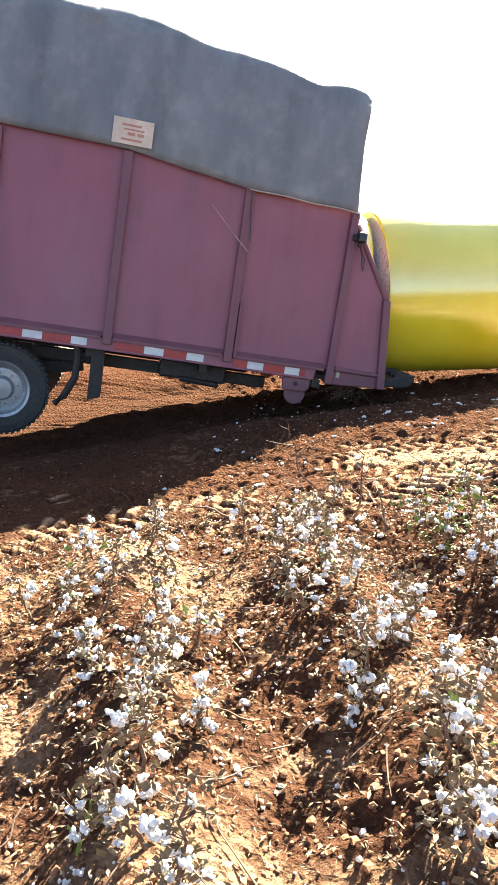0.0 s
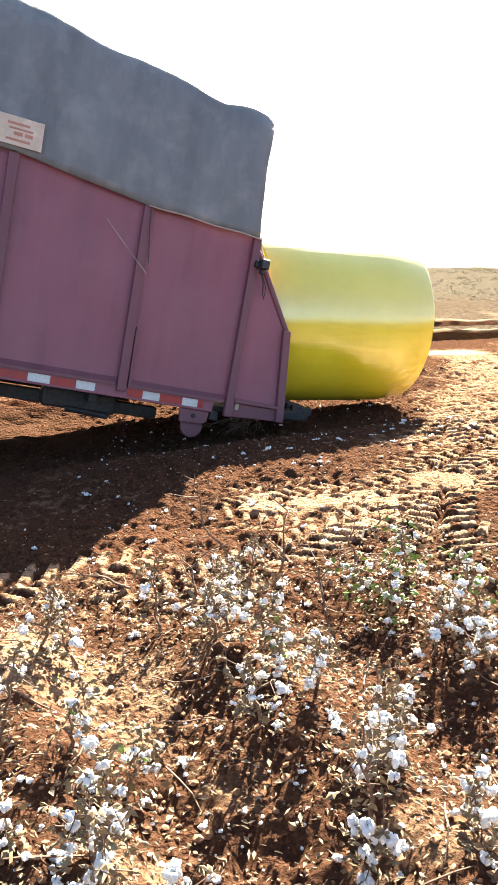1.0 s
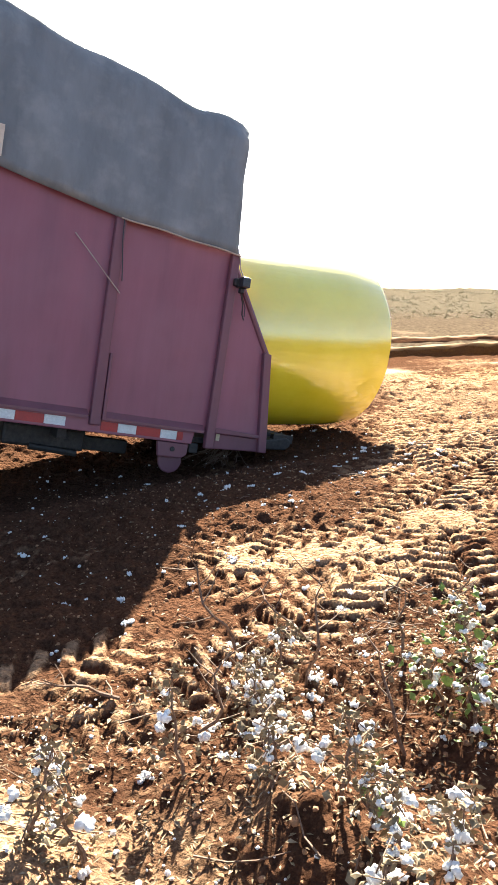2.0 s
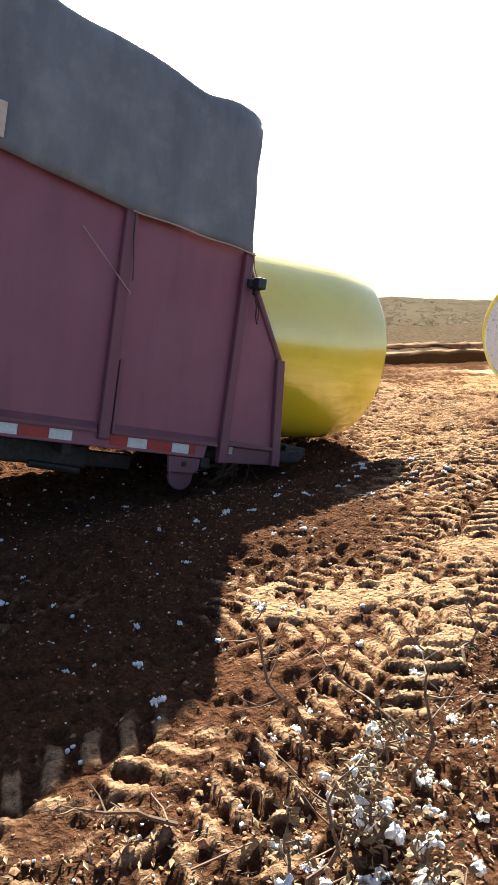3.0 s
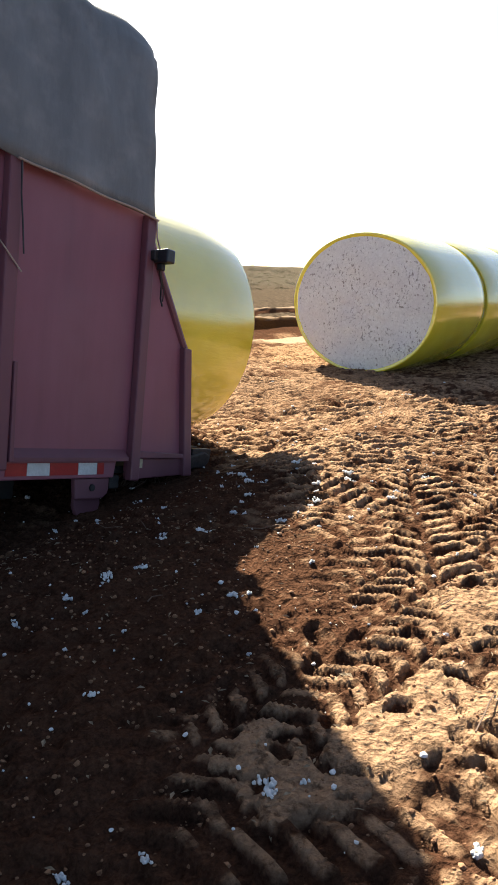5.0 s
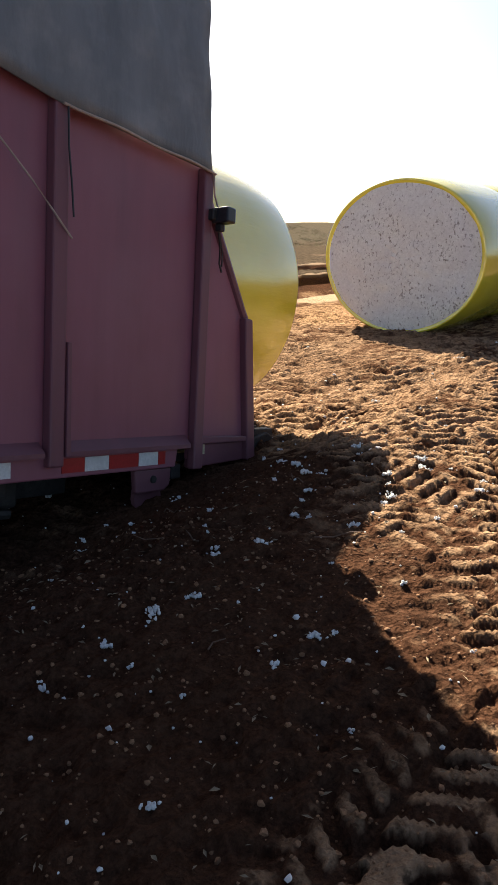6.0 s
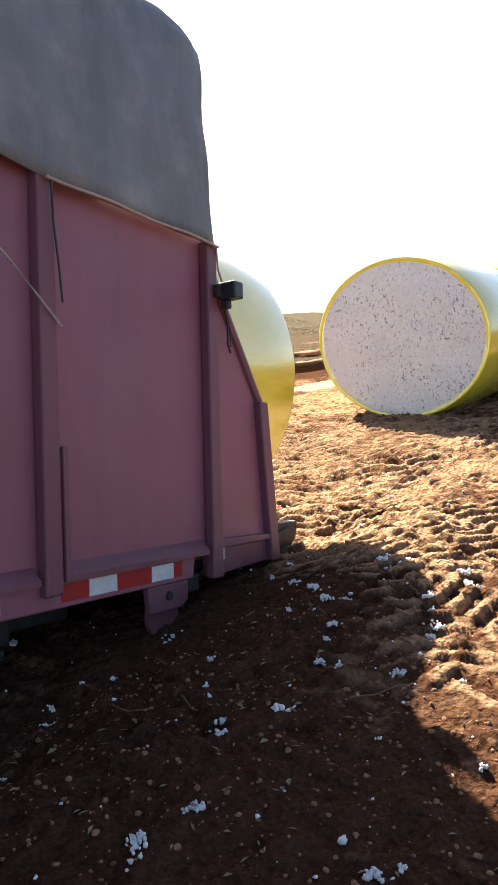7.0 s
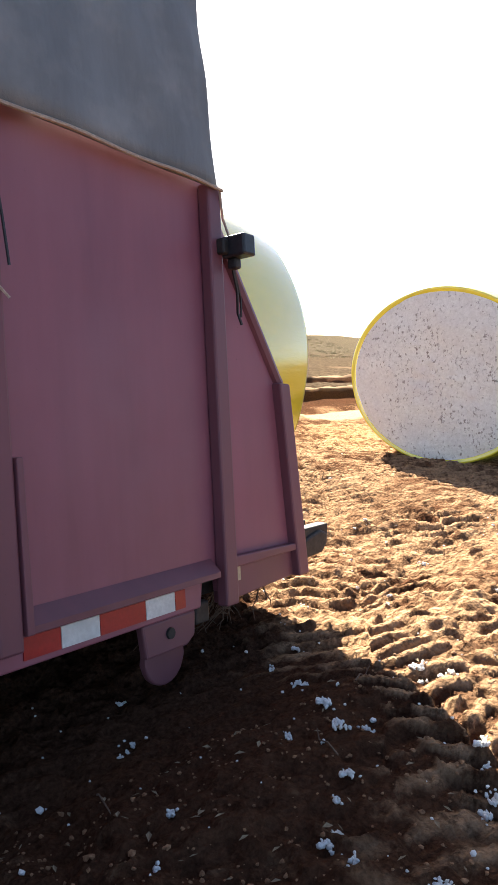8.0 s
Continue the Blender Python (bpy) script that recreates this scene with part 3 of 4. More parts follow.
def tarp(root):
    """The cover: hem, upright side, rounded shoulder, sagging roof, far side."""
    xs = [FRONT - 0.1 + 9.12 * k / 100 for k in range(101)]
    bm = bmesh.new()
    rows = []
    for n, x in enumerate(xs):
        top, hem = along_line(x, TOP_LINE), along_line(x, HEM_LINE)
        prof = []
        sag = 0.05 * math.sin(x * 4.3) + 0.03 * math.sin(x * 9.1 + 1)
        for k in range(15):
            f = k / 14
            z = hem + (top - 0.24 - hem) * f
            fold = noise.noise(Vector((x * 1.6 + z * 0.9, z * 0.35, 3.0))) * 0.085 + noise.noise(Vector((x * 4 + z * 2.6, z * 0.8, 7.0))) * 0.038
            fold *= 0.15 + 0.85 * f ** 0.5
            prof.append((-0.088 + fold + 0.10 * f * f, z))
        for k in range(1, 8):
            a = k / 8 * math.pi / 2
            prof.append((0.02 + 0.28 * (1 - math.cos(a)), top - 0.24 + (0.24 + sag * 0.3) * math.sin(a)))
        for k in range(0, 9):
            f = k / 8
            prof.append((0.30 + (WIDTH - 0.60) * f, top + sag * 0.3 + 0.05 * math.sin(f * math.pi) * math.sin(x * 4.3)))
        for k in range(1, 8):
            a = k / 8 * math.pi / 2
            prof.append((WIDTH - 0.02 - 0.28 * (1 - math.sin(a)), top - 0.24 + 0.24 * math.cos(a)))
        for k in range(1, 6):
            prof.append((WIDTH + 0.088, top - 0.24 - (top - 0.24 - hem) * k / 5))
        row = []
        for y, z in prof:
            f = (z - hem) / (top - hem)
            lean = -0.045 * math.sin(min(1, f) * math.pi) * max(0, (x + 0.6) / 1.0) if x > -0.6 else 0.0
            row.append(bm.verts.new((x + lean, y, z)))
        rows.append(row)
    for a, b in zip(rows, rows[1:]):
        for k in range(len(a) - 1):
            bm.faces.new((a[k], a[k + 1], b[k + 1], b[k]))
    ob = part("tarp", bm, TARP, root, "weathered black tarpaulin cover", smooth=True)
    solid = ob.modifiers.new("thickness", "SOLIDIFY")
    solid.thickness = 0.012
    # rope along the hem and loose cords
    bm = bmesh.new()
    tube(bm, [(x, -0.10, along_line(x, HEM_LINE) + 0.006 * math.sin(x * 9)) for x in [-0.96 + k * 0.1 for k in range(15)]], 0.009, 6)
    part("hem_rope", bm, ROPE, root)
    bm = bmesh.new()
    tube(bm, [(-0.93, -0.10, 2.07), (-0.92, -0.10, 1.85), (-0.89, -0.098, 1.64), (-0.87, -0.096, 1.46)], 0.006, 5)
    part("loose_cord", bm, PLASTIC, root)
    bm = bmesh.new()
    tube(bm, [(-1.38, -0.03, 1.83), (-1.16, -0.09, 1.60), (-1.02, -0.092, 1.47), (-0.87, -0.085, 1.34)], 0.006, 5)
    part("loose_cord", bm, ROPE, root)
    bm = bmesh.new()
    tube(bm, [(0.43, -0.09, 2.03), (0.48, -0.06, 1.90), (0.55, -0.05, 1.80)], 0.007, 5)
    part("loose_cord", bm, ROPE, root)
    # faded sheet pasted on the cover, its print too worn to read
    sheet = part("notice_sheet", box_mesh((-2.63, -0.122, 2.30), (-2.17, -0.116, 2.585)), PAPER, root, "faded cream notice sheet on the tarp")
    for x0, x1, z0, z1 in ((-2.53, -2.31, 2.50, 2.525), (-2.51, -2.27, 2.455, 2.475), (-2.46, -2.37, 2.40, 2.435), (-2.35, -2.27, 2.40, 2.435), (-2.53, -2.29, 2.34, 2.365)):
        part("print_bar", box_mesh((x0, -0.1245, z0), (x1, -0.1225, z1)), PRINT, sheet)


def dragged_stalks(root):
    """Stalks caught under the tail, seen as the bed lifts."""
    r = random.Random(5)
    for k in range(18):
        bm = bmesh.new()
        x, y = 0.74 + r.uniform(-0.06, 0.16), 0.10 + r.uniform(0, 0.25)
        pts = [(x, y, -0.02)]
        dx = r.uniform(-0.55, 0.30)
        for i in range(1, 6):
            f = i / 5
            pts.append((x + dx * f ** 1.6 + r.uniform(-0.02, 0.02), y + r.uniform(-0.03, 0.03) + 0.1 * f, -0.02 - r.uniform(0.26, 0.34) * f))
        tube(bm, pts, [0.006, 0.006, 0.005, 0.004, 0.003, 0.002], 4)
        for i in (2, 3, 4):
            p = Vector(pts[i])
            q = p + Vector((r.uniform(-0.12, 0.12), r.uniform(-0.05, 0.05), r.uniform(-0.08, 0.03)))
            tube(bm, [p, (p + q) / 2 + Vector((0, 0, 0.015)), q], [0.003, 0.0025, 0.0015], 4)
        part("caught_stalk", bm, STEM, root, "dry cotton stalk caught under the tail" if k == 0 else "")


TRAILER = trailer()
tarp(TRAILER)
dragged_stalks(TRAILER)


def chassis():
    root = tagged(new("truck_chassis"), "dark truck chassis with dusty tyres under the tilted bed", "truck")
    for y in (0.16, WIDTH - 0.16):
        wheel = new("wheel")
        wheel.parent = root
        wheel.location = (-3.65, y, 0.30)
        bm = bmesh.new()
        prof = [(-0.14, 0.34), (-0.15, 0.44), (-0.13, 0.52), (-0.09, 0.548), (0.09, 0.548), (0.13, 0.52), (0.15, 0.44), (0.14, 0.34)]
        lathe(bm, prof, 48)
        for k in range(48):
            a = k * math.tau / 48
            m = Matrix.Rotation(a, 4, "Y")
            box(bm, (-0.018, -0.12, 0.535), (0.018, -0.03, 0.560), 0, m)
            box(bm, (-0.018, 0.03, 0.535), (0.018, 0.12, 0.560), 0, m @ Matrix.Rotation(0.06, 4, "Y"))
        part("tyre", bm, RUBBER, wheel, "dusty black truck tyre", smooth=False)
        bm = bmesh.new()
        lathe(bm, [(-0.13, 0.35), (-0.145, 0.34), (-0.13, 0.31), (-0.05, 0.28), (-0.02, 0.24), (-0.03, 0.15), (-0.09, 0.12), (-0.10, 0.0)], 40)
        for k in range(8):
            a = k * math.tau / 8
            bmesh.ops.create_cone(bm, segments=8, radius1=0.018, radius2=0.016, depth=0.05, cap_ends=True, matrix=Matrix.Translation((0.19 * math.cos(a), -0.05, 0.19 * math.sin(a))) @ Matrix.Rotation(math.pi / 2, 4, "X"))
        part("rim", bm, RIM, wheel, "dull aluminium rim")
    bm = bmesh.new()
    tube(bm, [(-3.65, 0.1, 0.30), (-3.65, WIDTH - 0.1, 0.30)], 0.06, 10)
    part("axle", bm, STEEL, root)
    for y in (0.7, WIDTH - 0.8):
        part("chassis_rail", box_mesh((-8.0, y, 0.36), (-2.7, y + 0.1, 0.52), 0.01), STEEL, root)
    # curved mud flap arm and hanging flap behind the wheel
    bm = bmesh.new()
    tube(bm, [(-3.06, 0.14, 0.06), (-2.94, 0.14, 0.14), (-2.78, 0.14, 0.36), (-2.72, 0.14, 0.60), (-2.70, 0.14, 0.82)], 0.045, 8)
    part("flap_arm", bm, STEEL, root)
    bm = bmesh.new()
    prism(bm, [(-2.66, 0.08), (-2.50, 0.10), (-2.36, 0.78), (-2.52, 0.80)], 0.10, 0.55, 0.01)
    part("mud_flap", bm, RUBBER, root, "black rubber mud flap")
    return root


CHASSIS = chassis()

# ---- cotton bales ----


def bale(length, wide, tall, seed, label, m):
    """A round bale in film, lying along its x axis, from x = -length to 0."""
    root = tagged(new("cotton_bale"), label, "cotton bale", "round cotton bales")
    bm = bmesh.new()
    steps = [0.0, 0.02, 0.05, 0.10, 0.18, 0.30, 0.45, 0.7]
    sides = [(s, 1 - 0.05 * (1 - s / 0.7) ** 2.2) for s in steps]
    full = [(-s, r) for s, r in sides] + [(-length + s, r) for s, r in sides[::-1]]
    prof = [(-0.012, 0.900), (0.006, 0.932), (0.004, 0.942)] + full + [(-length - 0.004, 0.942), (-length - 0.006, 0.932), (-length + 0.012, 0.900)]
    segs = 96
    rings = []
    for o, r in prof:
        ring = []
        for k in range(segs):
            a = k * math.tau / segs
            wob = 1 + 0.006 * noise.noise(Vector((o * 1.5, math.cos(a) * 2, math.sin(a) * 2 + seed)))
            y, z = math.cos(a) * r * wide * wob, math.sin(a) * r * tall * wob
            z = max(z, -tall * 0.955)
            ring.append(bm.verts.new((o + 0.012 * noise.noise(Vector((seed, math.cos(a) * 3, math.sin(a) * 3))), y, z)))
        rings.append(ring)
    for a, b in zip(rings, rings[1:]):
        for k in range(segs):
            bm.faces.new((a[k], a[(k + 1) % segs], b[(k + 1) % segs], b[k]))
    part("film_wrap", bm, FILM, root, "glossy yellow plastic film", smooth=True)
    for end, sign in ((0.0, 1), (-length, -1)):
        bm = bmesh.new()
        rows = []
        for i in range(1, 31):
            r = i / 30 * 0.938
            row = []
            for k in range(segs):
                a = k * math.tau / segs
                y, z = math.cos(a) * r * wide, max(math.sin(a) * r * tall, -tall * 0.95)
                q = Vector((y * 2.2, z * 2.2, seed + sign))
                lump = 0.035 * noise.noise(q) + 0.022 * noise.noise(q * 4) + 0.012 * noise.noise(q * 11)
                row.append(bm.verts.new((end + sign * (-0.02 + 0.06 * (1 - (i / 30) ** 4) + lump * (1 - (i / 30) ** 8)), y, z)))
            rows.append(row)
        c = bm.verts.new((end + sign * 0.04, 0, 0))
        for k in range(segs):
            bm.faces.new((c, rows[0][k], rows[0][(k + 1) % segs]))
        for a, b in zip(rows, rows[1:]):
            for k in range(segs):
                bm.faces.new((a[k], a[(k + 1) % segs], b[(k + 1) % segs], b[k]))
        part("cotton_face", bm, FACE, root, "packed white cotton with dark trash", smooth=True)
    root.matrix_world = m
    return root


BALE_LENGTH = 2.42
LOADING = bale(BALE_LENGTH, 1.09, 1.165, 1, "yellow film-wrapped round cotton bale entering the trailer", pose(0, 0, 0))
INSIDE = bale(BALE_LENGTH, 1.09, 1.165, 2, "yellow film-wrapped round cotton bale inside the trailer", pose(0, 0, 0))
ROW_LINE = radians(20.4)
FACE_AT = Vector((7.672, 15.702, 1.13))
for n in range(4):
    p = FACE_AT + Vector((math.cos(ROW_LINE), math.sin(ROW_LINE), 0)) * (n * 2.50 + BALE_LENGTH) + Vector((0.02, -0.03, 0)) * (n % 2)
    bale(BALE_LENGTH, 1.37, 1.205, 10 + n, "yellow film-wrapped round cotton bale in a row on the soil", pose(p.x, p.y, 1.155, 0, 0, 20.4))

# ---- cotton plants in the unharvested rows ----


def lock(bm, r, at, size):
    """One fluffy lock of cotton."""
    m = Matrix.Translation(at) @ Euler((r.uniform(0, 6), r.uniform(0, 6), 0)).to_matrix().to_4x4() @ Matrix.Diagonal((size, size * r.uniform(0.55, 0.9), size * r.uniform(0.5, 0.8), 1))
    made = bmesh.ops.create_icosphere(bm, subdivisions=2, radius=1, matrix=m)
    for v in made["verts"]:
        d = v.co - Vector(at)
        v.co += d * (0.55 * noise.noise(v.co * (1.7 / size)) + 0.40 * noise.noise(v.co * (3.6 / size)))


def boll(bm, r, at, size):
    for k in range(4):
        a = k * math.tau / 4 + r.uniform(-0.3, 0.3)
        lock(bm, r, Vector(at) + Vector((math.cos(a) * size * 0.6, math.sin(a) * size * 0.6, r.uniform(-0.4, 0.4) * size)), size * r.uniform(0.6, 0.85))


def leaf(bm, r, at, size):
    u = Vector((r.uniform(-1, 1), r.uniform(-1, 1), r.uniform(-0.5, 0.5))).normalized()
    w = u.orthogonal().normalized()
    w = w * math.cos(r.uniform(0, 6)) + u.cross(w) * 0.6
    at = Vector(at)
    pts = [at, at + u * size * 0.5 + w * size * 0.35, at + u * size, at + u * size * 0.5 - w * size * 0.35]
    mid = at + u * size * 0.5 + Vector((0, 0, size * 0.14))
    v = [bm.verts.new(p) for p in pts]
    c = bm.verts.new(mid)
    for i in range(4):
        bm.faces.new((v[i], v[(i + 1) % 4], c))


def plant(seed, tall, bolls, greens):
    r = random.Random(seed)
    root = tagged(new("cotton_plant"), "dry cotton plant with open white bolls in red soil", "cotton plant", "cotton plants in the rows")
    lean = Vector((r.uniform(-0.35, 0.35), r.uniform(-0.35, 0.35), 1)).normalized()
    stem = bmesh.new()
    main = [Vector((0, 0, -0.06))]
    for i in range(1, 8):
        main.append(lean * tall * i / 7 + Vector((r.uniform(-0.02, 0.02), r.uniform(-0.02, 0.02), 0)))
    tube(stem, main, [0.0085, 0.008, 0.007, 0.006, 0.005, 0.004, 0.003, 0.002], 5)
    tips = []
    for i in range(2, 8):
        for k in range(2 if r.random() < 0.75 else 1):
            a = r.uniform(0, math.tau)
            out = Vector((math.cos(a), math.sin(a), r.uniform(-0.25, 0.45)))
            size = tall * r.uniform(0.22, 0.5) * (1.15 - i / 10)
            p = main[i]
            mid = p + out * size * 0.5 + Vector((0, 0, 0.02))
            tip = p + out * size + Vector((0, 0, r.uniform(-0.05, 0.03)))
            tube(stem, [p, mid, tip], [0.004, 0.003, 0.002], 4)
            tips.append((mid, 0.7))
            tips.append((tip, 1.0))
            q = mid + Vector((r.uniform(-0.08, 0.08), r.uniform(-0.08, 0.08), r.uniform(-0.02, 0.08)))
            tube(stem, [mid, q], [0.0022, 0.0012], 4)
            tips.append((q, 0.8))
    part("stem", stem, STEM, root)
    r.shuffle(tips)
    for p, k in tips[:bolls]:
        bm = bmesh.new()
        boll(bm, r, p, r.uniform(0.013, 0.026) * k)
        part("boll", bm, COTTON, root, smooth=True)
    burr = bmesh.new()
    for p, k in tips[bolls:]:
        for j in range(4):
            leaf(burr, r, p, r.uniform(0.018, 0.035))
    for j in range(34):
        leaf(burr, r, r.choice(main[1:]) + Vector((r.uniform(-0.1, 0.1), r.uniform(-0.1, 0.1), r.uniform(-0.08, 0.05))), r.uniform(0.02, 0.05))
    tagged(part("dry_leaves", burr, LEAF, root), kind="stuff")
    if greens:
        bm = bmesh.new()
        for j in range(greens):
            leaf(bm, r, r.choice(main[1:]) + Vector((r.uniform(-0.12, 0.12), r.uniform(-0.12, 0.12), r.uniform(-0.05, 0.08))), r.uniform(0.03, 0.06))
        tagged(part("green_leaves", bm, GREEN, root), kind="stuff")
    return root


def row_point(row, run):
    """A spot on a cotton row; run is metres along it."""
    return (0.62 + ROW_SIDE[0] * 1.06 * row + ROW_DIR[0] * run, 4.37 + ROW_SIDE[1] * 1.06 * row + ROW_DIR[1] * run)


r = random.Random(21)
spots = []
for row, lo, hi, gap in ((0, -1.3, 2.25, 0.125), (-1, -1.0, 1.9, 0.125), (1, -0.3, 1.9, 0.13), (-2, -0.3, 1.2, 0.18), (2, 0.2, 1.5, 0.2)):
    run = lo
    while run < hi:
        x, y = row_point(row + r.gauss(0, 0.17), run)
        spots.append((x, y, row))
        run += gap * r.uniform(0.7, 1.4)
kinds = [plant(30, 0.25, 11, 0), plant(31, 0.20, 13, 5), plant(32, 0.30, 9, 0), plant(33, 0.16, 13, 0), plant(34, 0.22, 11, 3), plant(35, 0.36, 5, 0)]
leafy = plant(36, 0.28, 10, 45)
used = set()
for x, y, row in spots:
    model = leafy if (row == 1 and y > 5.7 and r.random() < 0.6) else r.choice(kinds)
    m = pose(x, y, ground_z(x, y), r.uniform(-14, 14), r.uniform(-14, 14), r.uniform(0, 360))
    if model.name in used:
        copy_thing(model, m)
    else:
        used.add(model.name)
        model.matrix_world = m


def bare_stalk(seed, tall, m, label):
    """A leafless broken stalk with forked twigs."""
    q = random.Random(seed)
    root = tagged(new("bare_stalk"), label, "cotton stalk", "bare cotton stalks")
    bm = bmesh.new()
    pts = [Vector((0, 0, -0.05))]
    for i in range(1, 8):
        pts.append(Vector((0.03 * math.sin(i * 1.3 + seed), 0.03 * math.cos(i * 1.1), tall * i / 7)))
    tube(bm, pts, [0.009, 0.0085, 0.008, 0.007, 0.006, 0.005, 0.004, 0.002], 6)
    part("stem", bm, STEM, root)
    for i in range(3, 8):
        bm = bmesh.new()
        a = q.uniform(0, math.tau)
        d = Vector((math.cos(a), math.sin(a), q.uniform(0.2, 0.9))) * tall * q.uniform(0.18, 0.4)
        p = pts[i]
        tube(bm, [p, p + d * 0.5 + Vector((0, 0, -0.01)), p + d], [0.004, 0.003, 0.0015], 5)
        e = p + d * 0.55
        f = Vector((q.uniform(-1, 1), q.uniform(-1, 1), q.uniform(0, 0.8))) * tall * 0.14
        tube(bm, [e, e + f], [0.0025, 0.001], 4)
        part("twig", bm, STEM, root)
    root.matrix_world = m
    return root


for n, (x, y, tall, rx, ry, rz) in enumerate(((0.02, 6.95, 0.55, -8, -24, 10), (0.28, 6.55, 0.48, 6, 8, 60), (0.75, 6.6, 0.36, -10, 14, 200), (1.05, 6.75, 0.40, 12, -8, 120),
                                           (0.55, 6.05, 0.45, 10, -14, 300), (-0.25, 6.2, 0.4, 5, 20, 30), (0.95, 7.3, 0.34, 70, 10, 140), (-0.6, 6.6, 0.33, -75, 0, 80), (0.4, 7.0, 0.5, 80, 0, 200))):
    bare_stalk(50 + n, tall, pose(x, y, ground_z(x, y) + (0.02 if abs(rx) > 60 else 0), rx, ry, rz), "bare brown cotton stalk " + ("lying on the soil" if abs(rx) > 60 else "standing at the field edge"))

# ---- loose cotton on the soil ----


def tuft(seed, locks, spread, size):
    q = random.Random(seed)
    bm = bmesh.new()
    for k in range(locks):
        lock(bm, q, (q.gauss(0, spread), q.gauss(0, spread * 0.7), q.uniform(0.2, 1.0) * size), size * q.uniform(0.55, 1.0))
    return part("cotton_tuft", bm, COTTON, None, smooth=True)


tufts = [tuft(70, 22, 0.020, 0.013), tuft(71, 14, 0.014, 0.012), tuft(72, 28, 0.026, 0.013), tuft(73, 8, 0.009, 0.010), tuft(74, 32, 0.027, 0.012), tuft(75, 10, 0.012, 0.009)]
placed = [
    (0.51, 10.12, 4), (0.75, 10.16, 2), (0.24, 8.26, 2), (2.75, 12.15, 0), (2.17, 11.13, 2), (2.5, 10.69, 2), (2.34, 10.49, 4), (2.26, 10.46, 0), (0.13, 7.21, 4), (0.03, 7.04, 4),
    (-0.09, 7.01, 1), (0.7, 7.3, 2), (-0.49, 7.37, 2), (-0.85, 7.92, 1), (-0.82, 7.87, 3), (-0.51, 7.81, 0), (-0.72, 7.87, 3), (-0.23, 8.26, 1), (-0.45, 8.37, 1), (-0.09, 7.93, 0),
    (-0.07, 7.89, 1), (1.49, 11.72, 1), (1.16, 10.72, 3), (-0.42, 10.31, 3), (0.24, 10.05, 0), (0.98, 9.56, 0), (1.05, 9.52, 5), (1.87, 10.78, 1), (1.71, 10.63, 0), (1.38, 11.07, 1),
    (1.1, 10.53, 1), (2.89, 10.77, 2), (2.9, 11.19, 0), (2.8, 11.31, 2), (2.93, 10.26, 0), (2.29, 10.08, 1), (1.41, 9.1, 3), (6.43, 13.37, 4), (6.35, 13.42, 2), (0.73, 11.48, 1),
    (0.35, 10.99, 3), (-0.07, 9.93, 1), (0.03, 9.54, 3), (-0.02, 9.13, 1), (2.81, 10.67, 2), (2, 10.86, 0), (2.38, 11.64, 2), (1.79, 10.67, 0), (1.71, 10.51, 1), (1.89, 10.32, 2),
    (2, 10.07, 3), (1.46, 10.02, 3), (1.03, 10.45, 0), (1.54, 11.76, 3), (0.66, 10.9, 3), (0.66, 11.37, 2), (2.44, 10.61, 1), (3.18, 12.66, 0), (2.27, 11.07, 1), (1.69, 12.18, 0),
    (1.99, 11.22, 1), (2.06, 11.09, 3), (2.45, 11.98, 1), (2.76, 11.24, 1), (0.32, 6.55, 4), (0.45, 6.4, 2), (0.1, 6.45, 4), (0.9, 6.5, 2), (1.15, 6.6, 4), (-0.2, 6.3, 2),
    (0.62, 6.72, 1), (0.66, 6.93, 2), (1.15, 7.1, 0),
]
r = random.Random(3)
while len(placed) < 300:
    k = r.random()
    if k < 0.60:
        x, y = row_point(r.choice((-2, -1, 0, 0, 1, 1)) + r.gauss(0, 0.30), r.uniform(-1.2, 2.4))
    elif k < 0.82:
        x, y = r.uniform(-1.5, 4.5), r.uniform(7, 12.5)
    else:
        x, y = r.uniform(2.0, 9.0), r.uniform(10.0, 17.0)
    placed.append((x, y, r.choice((0, 1, 3, 3, 5, 5))))
for n, (x, y, k) in enumerate(placed):
    ob = tufts[k] if not any(p[2] == k for p in placed[:n]) else copy_thing(tufts[k], pose(0, 0, 0))
    tagged(ob, "white cotton tuft lying on the red soil", "cotton tuft", "loose cotton tufts")
    size = r.uniform(0.75, 1.25) if n > 72 else r.uniform(0.72, 0.92)
    ob.matrix_world = pose(x, y, ground_z(x, y) + 0.002, r.uniform(-15, 15), r.uniform(-15, 15), r.uniform(0, 360)) @ Matrix.Diagonal((size, size, size, 1))


def scatter(name, label, mat, verts, faces, smooth=False):
    me = bpy.data.meshes.new(name)
    me.from_pydata(verts, [], faces)
    me.materials.append(mat)
    if smooth:
        me.polygons.foreach_set("use_smooth", [True] * len(me.polygons))
    return tagged(new(name, me), label, name.replace("_", " "), kind="stuff")


def heights(xs, ys):
    return height(np.array(xs), np.array(ys))[0]


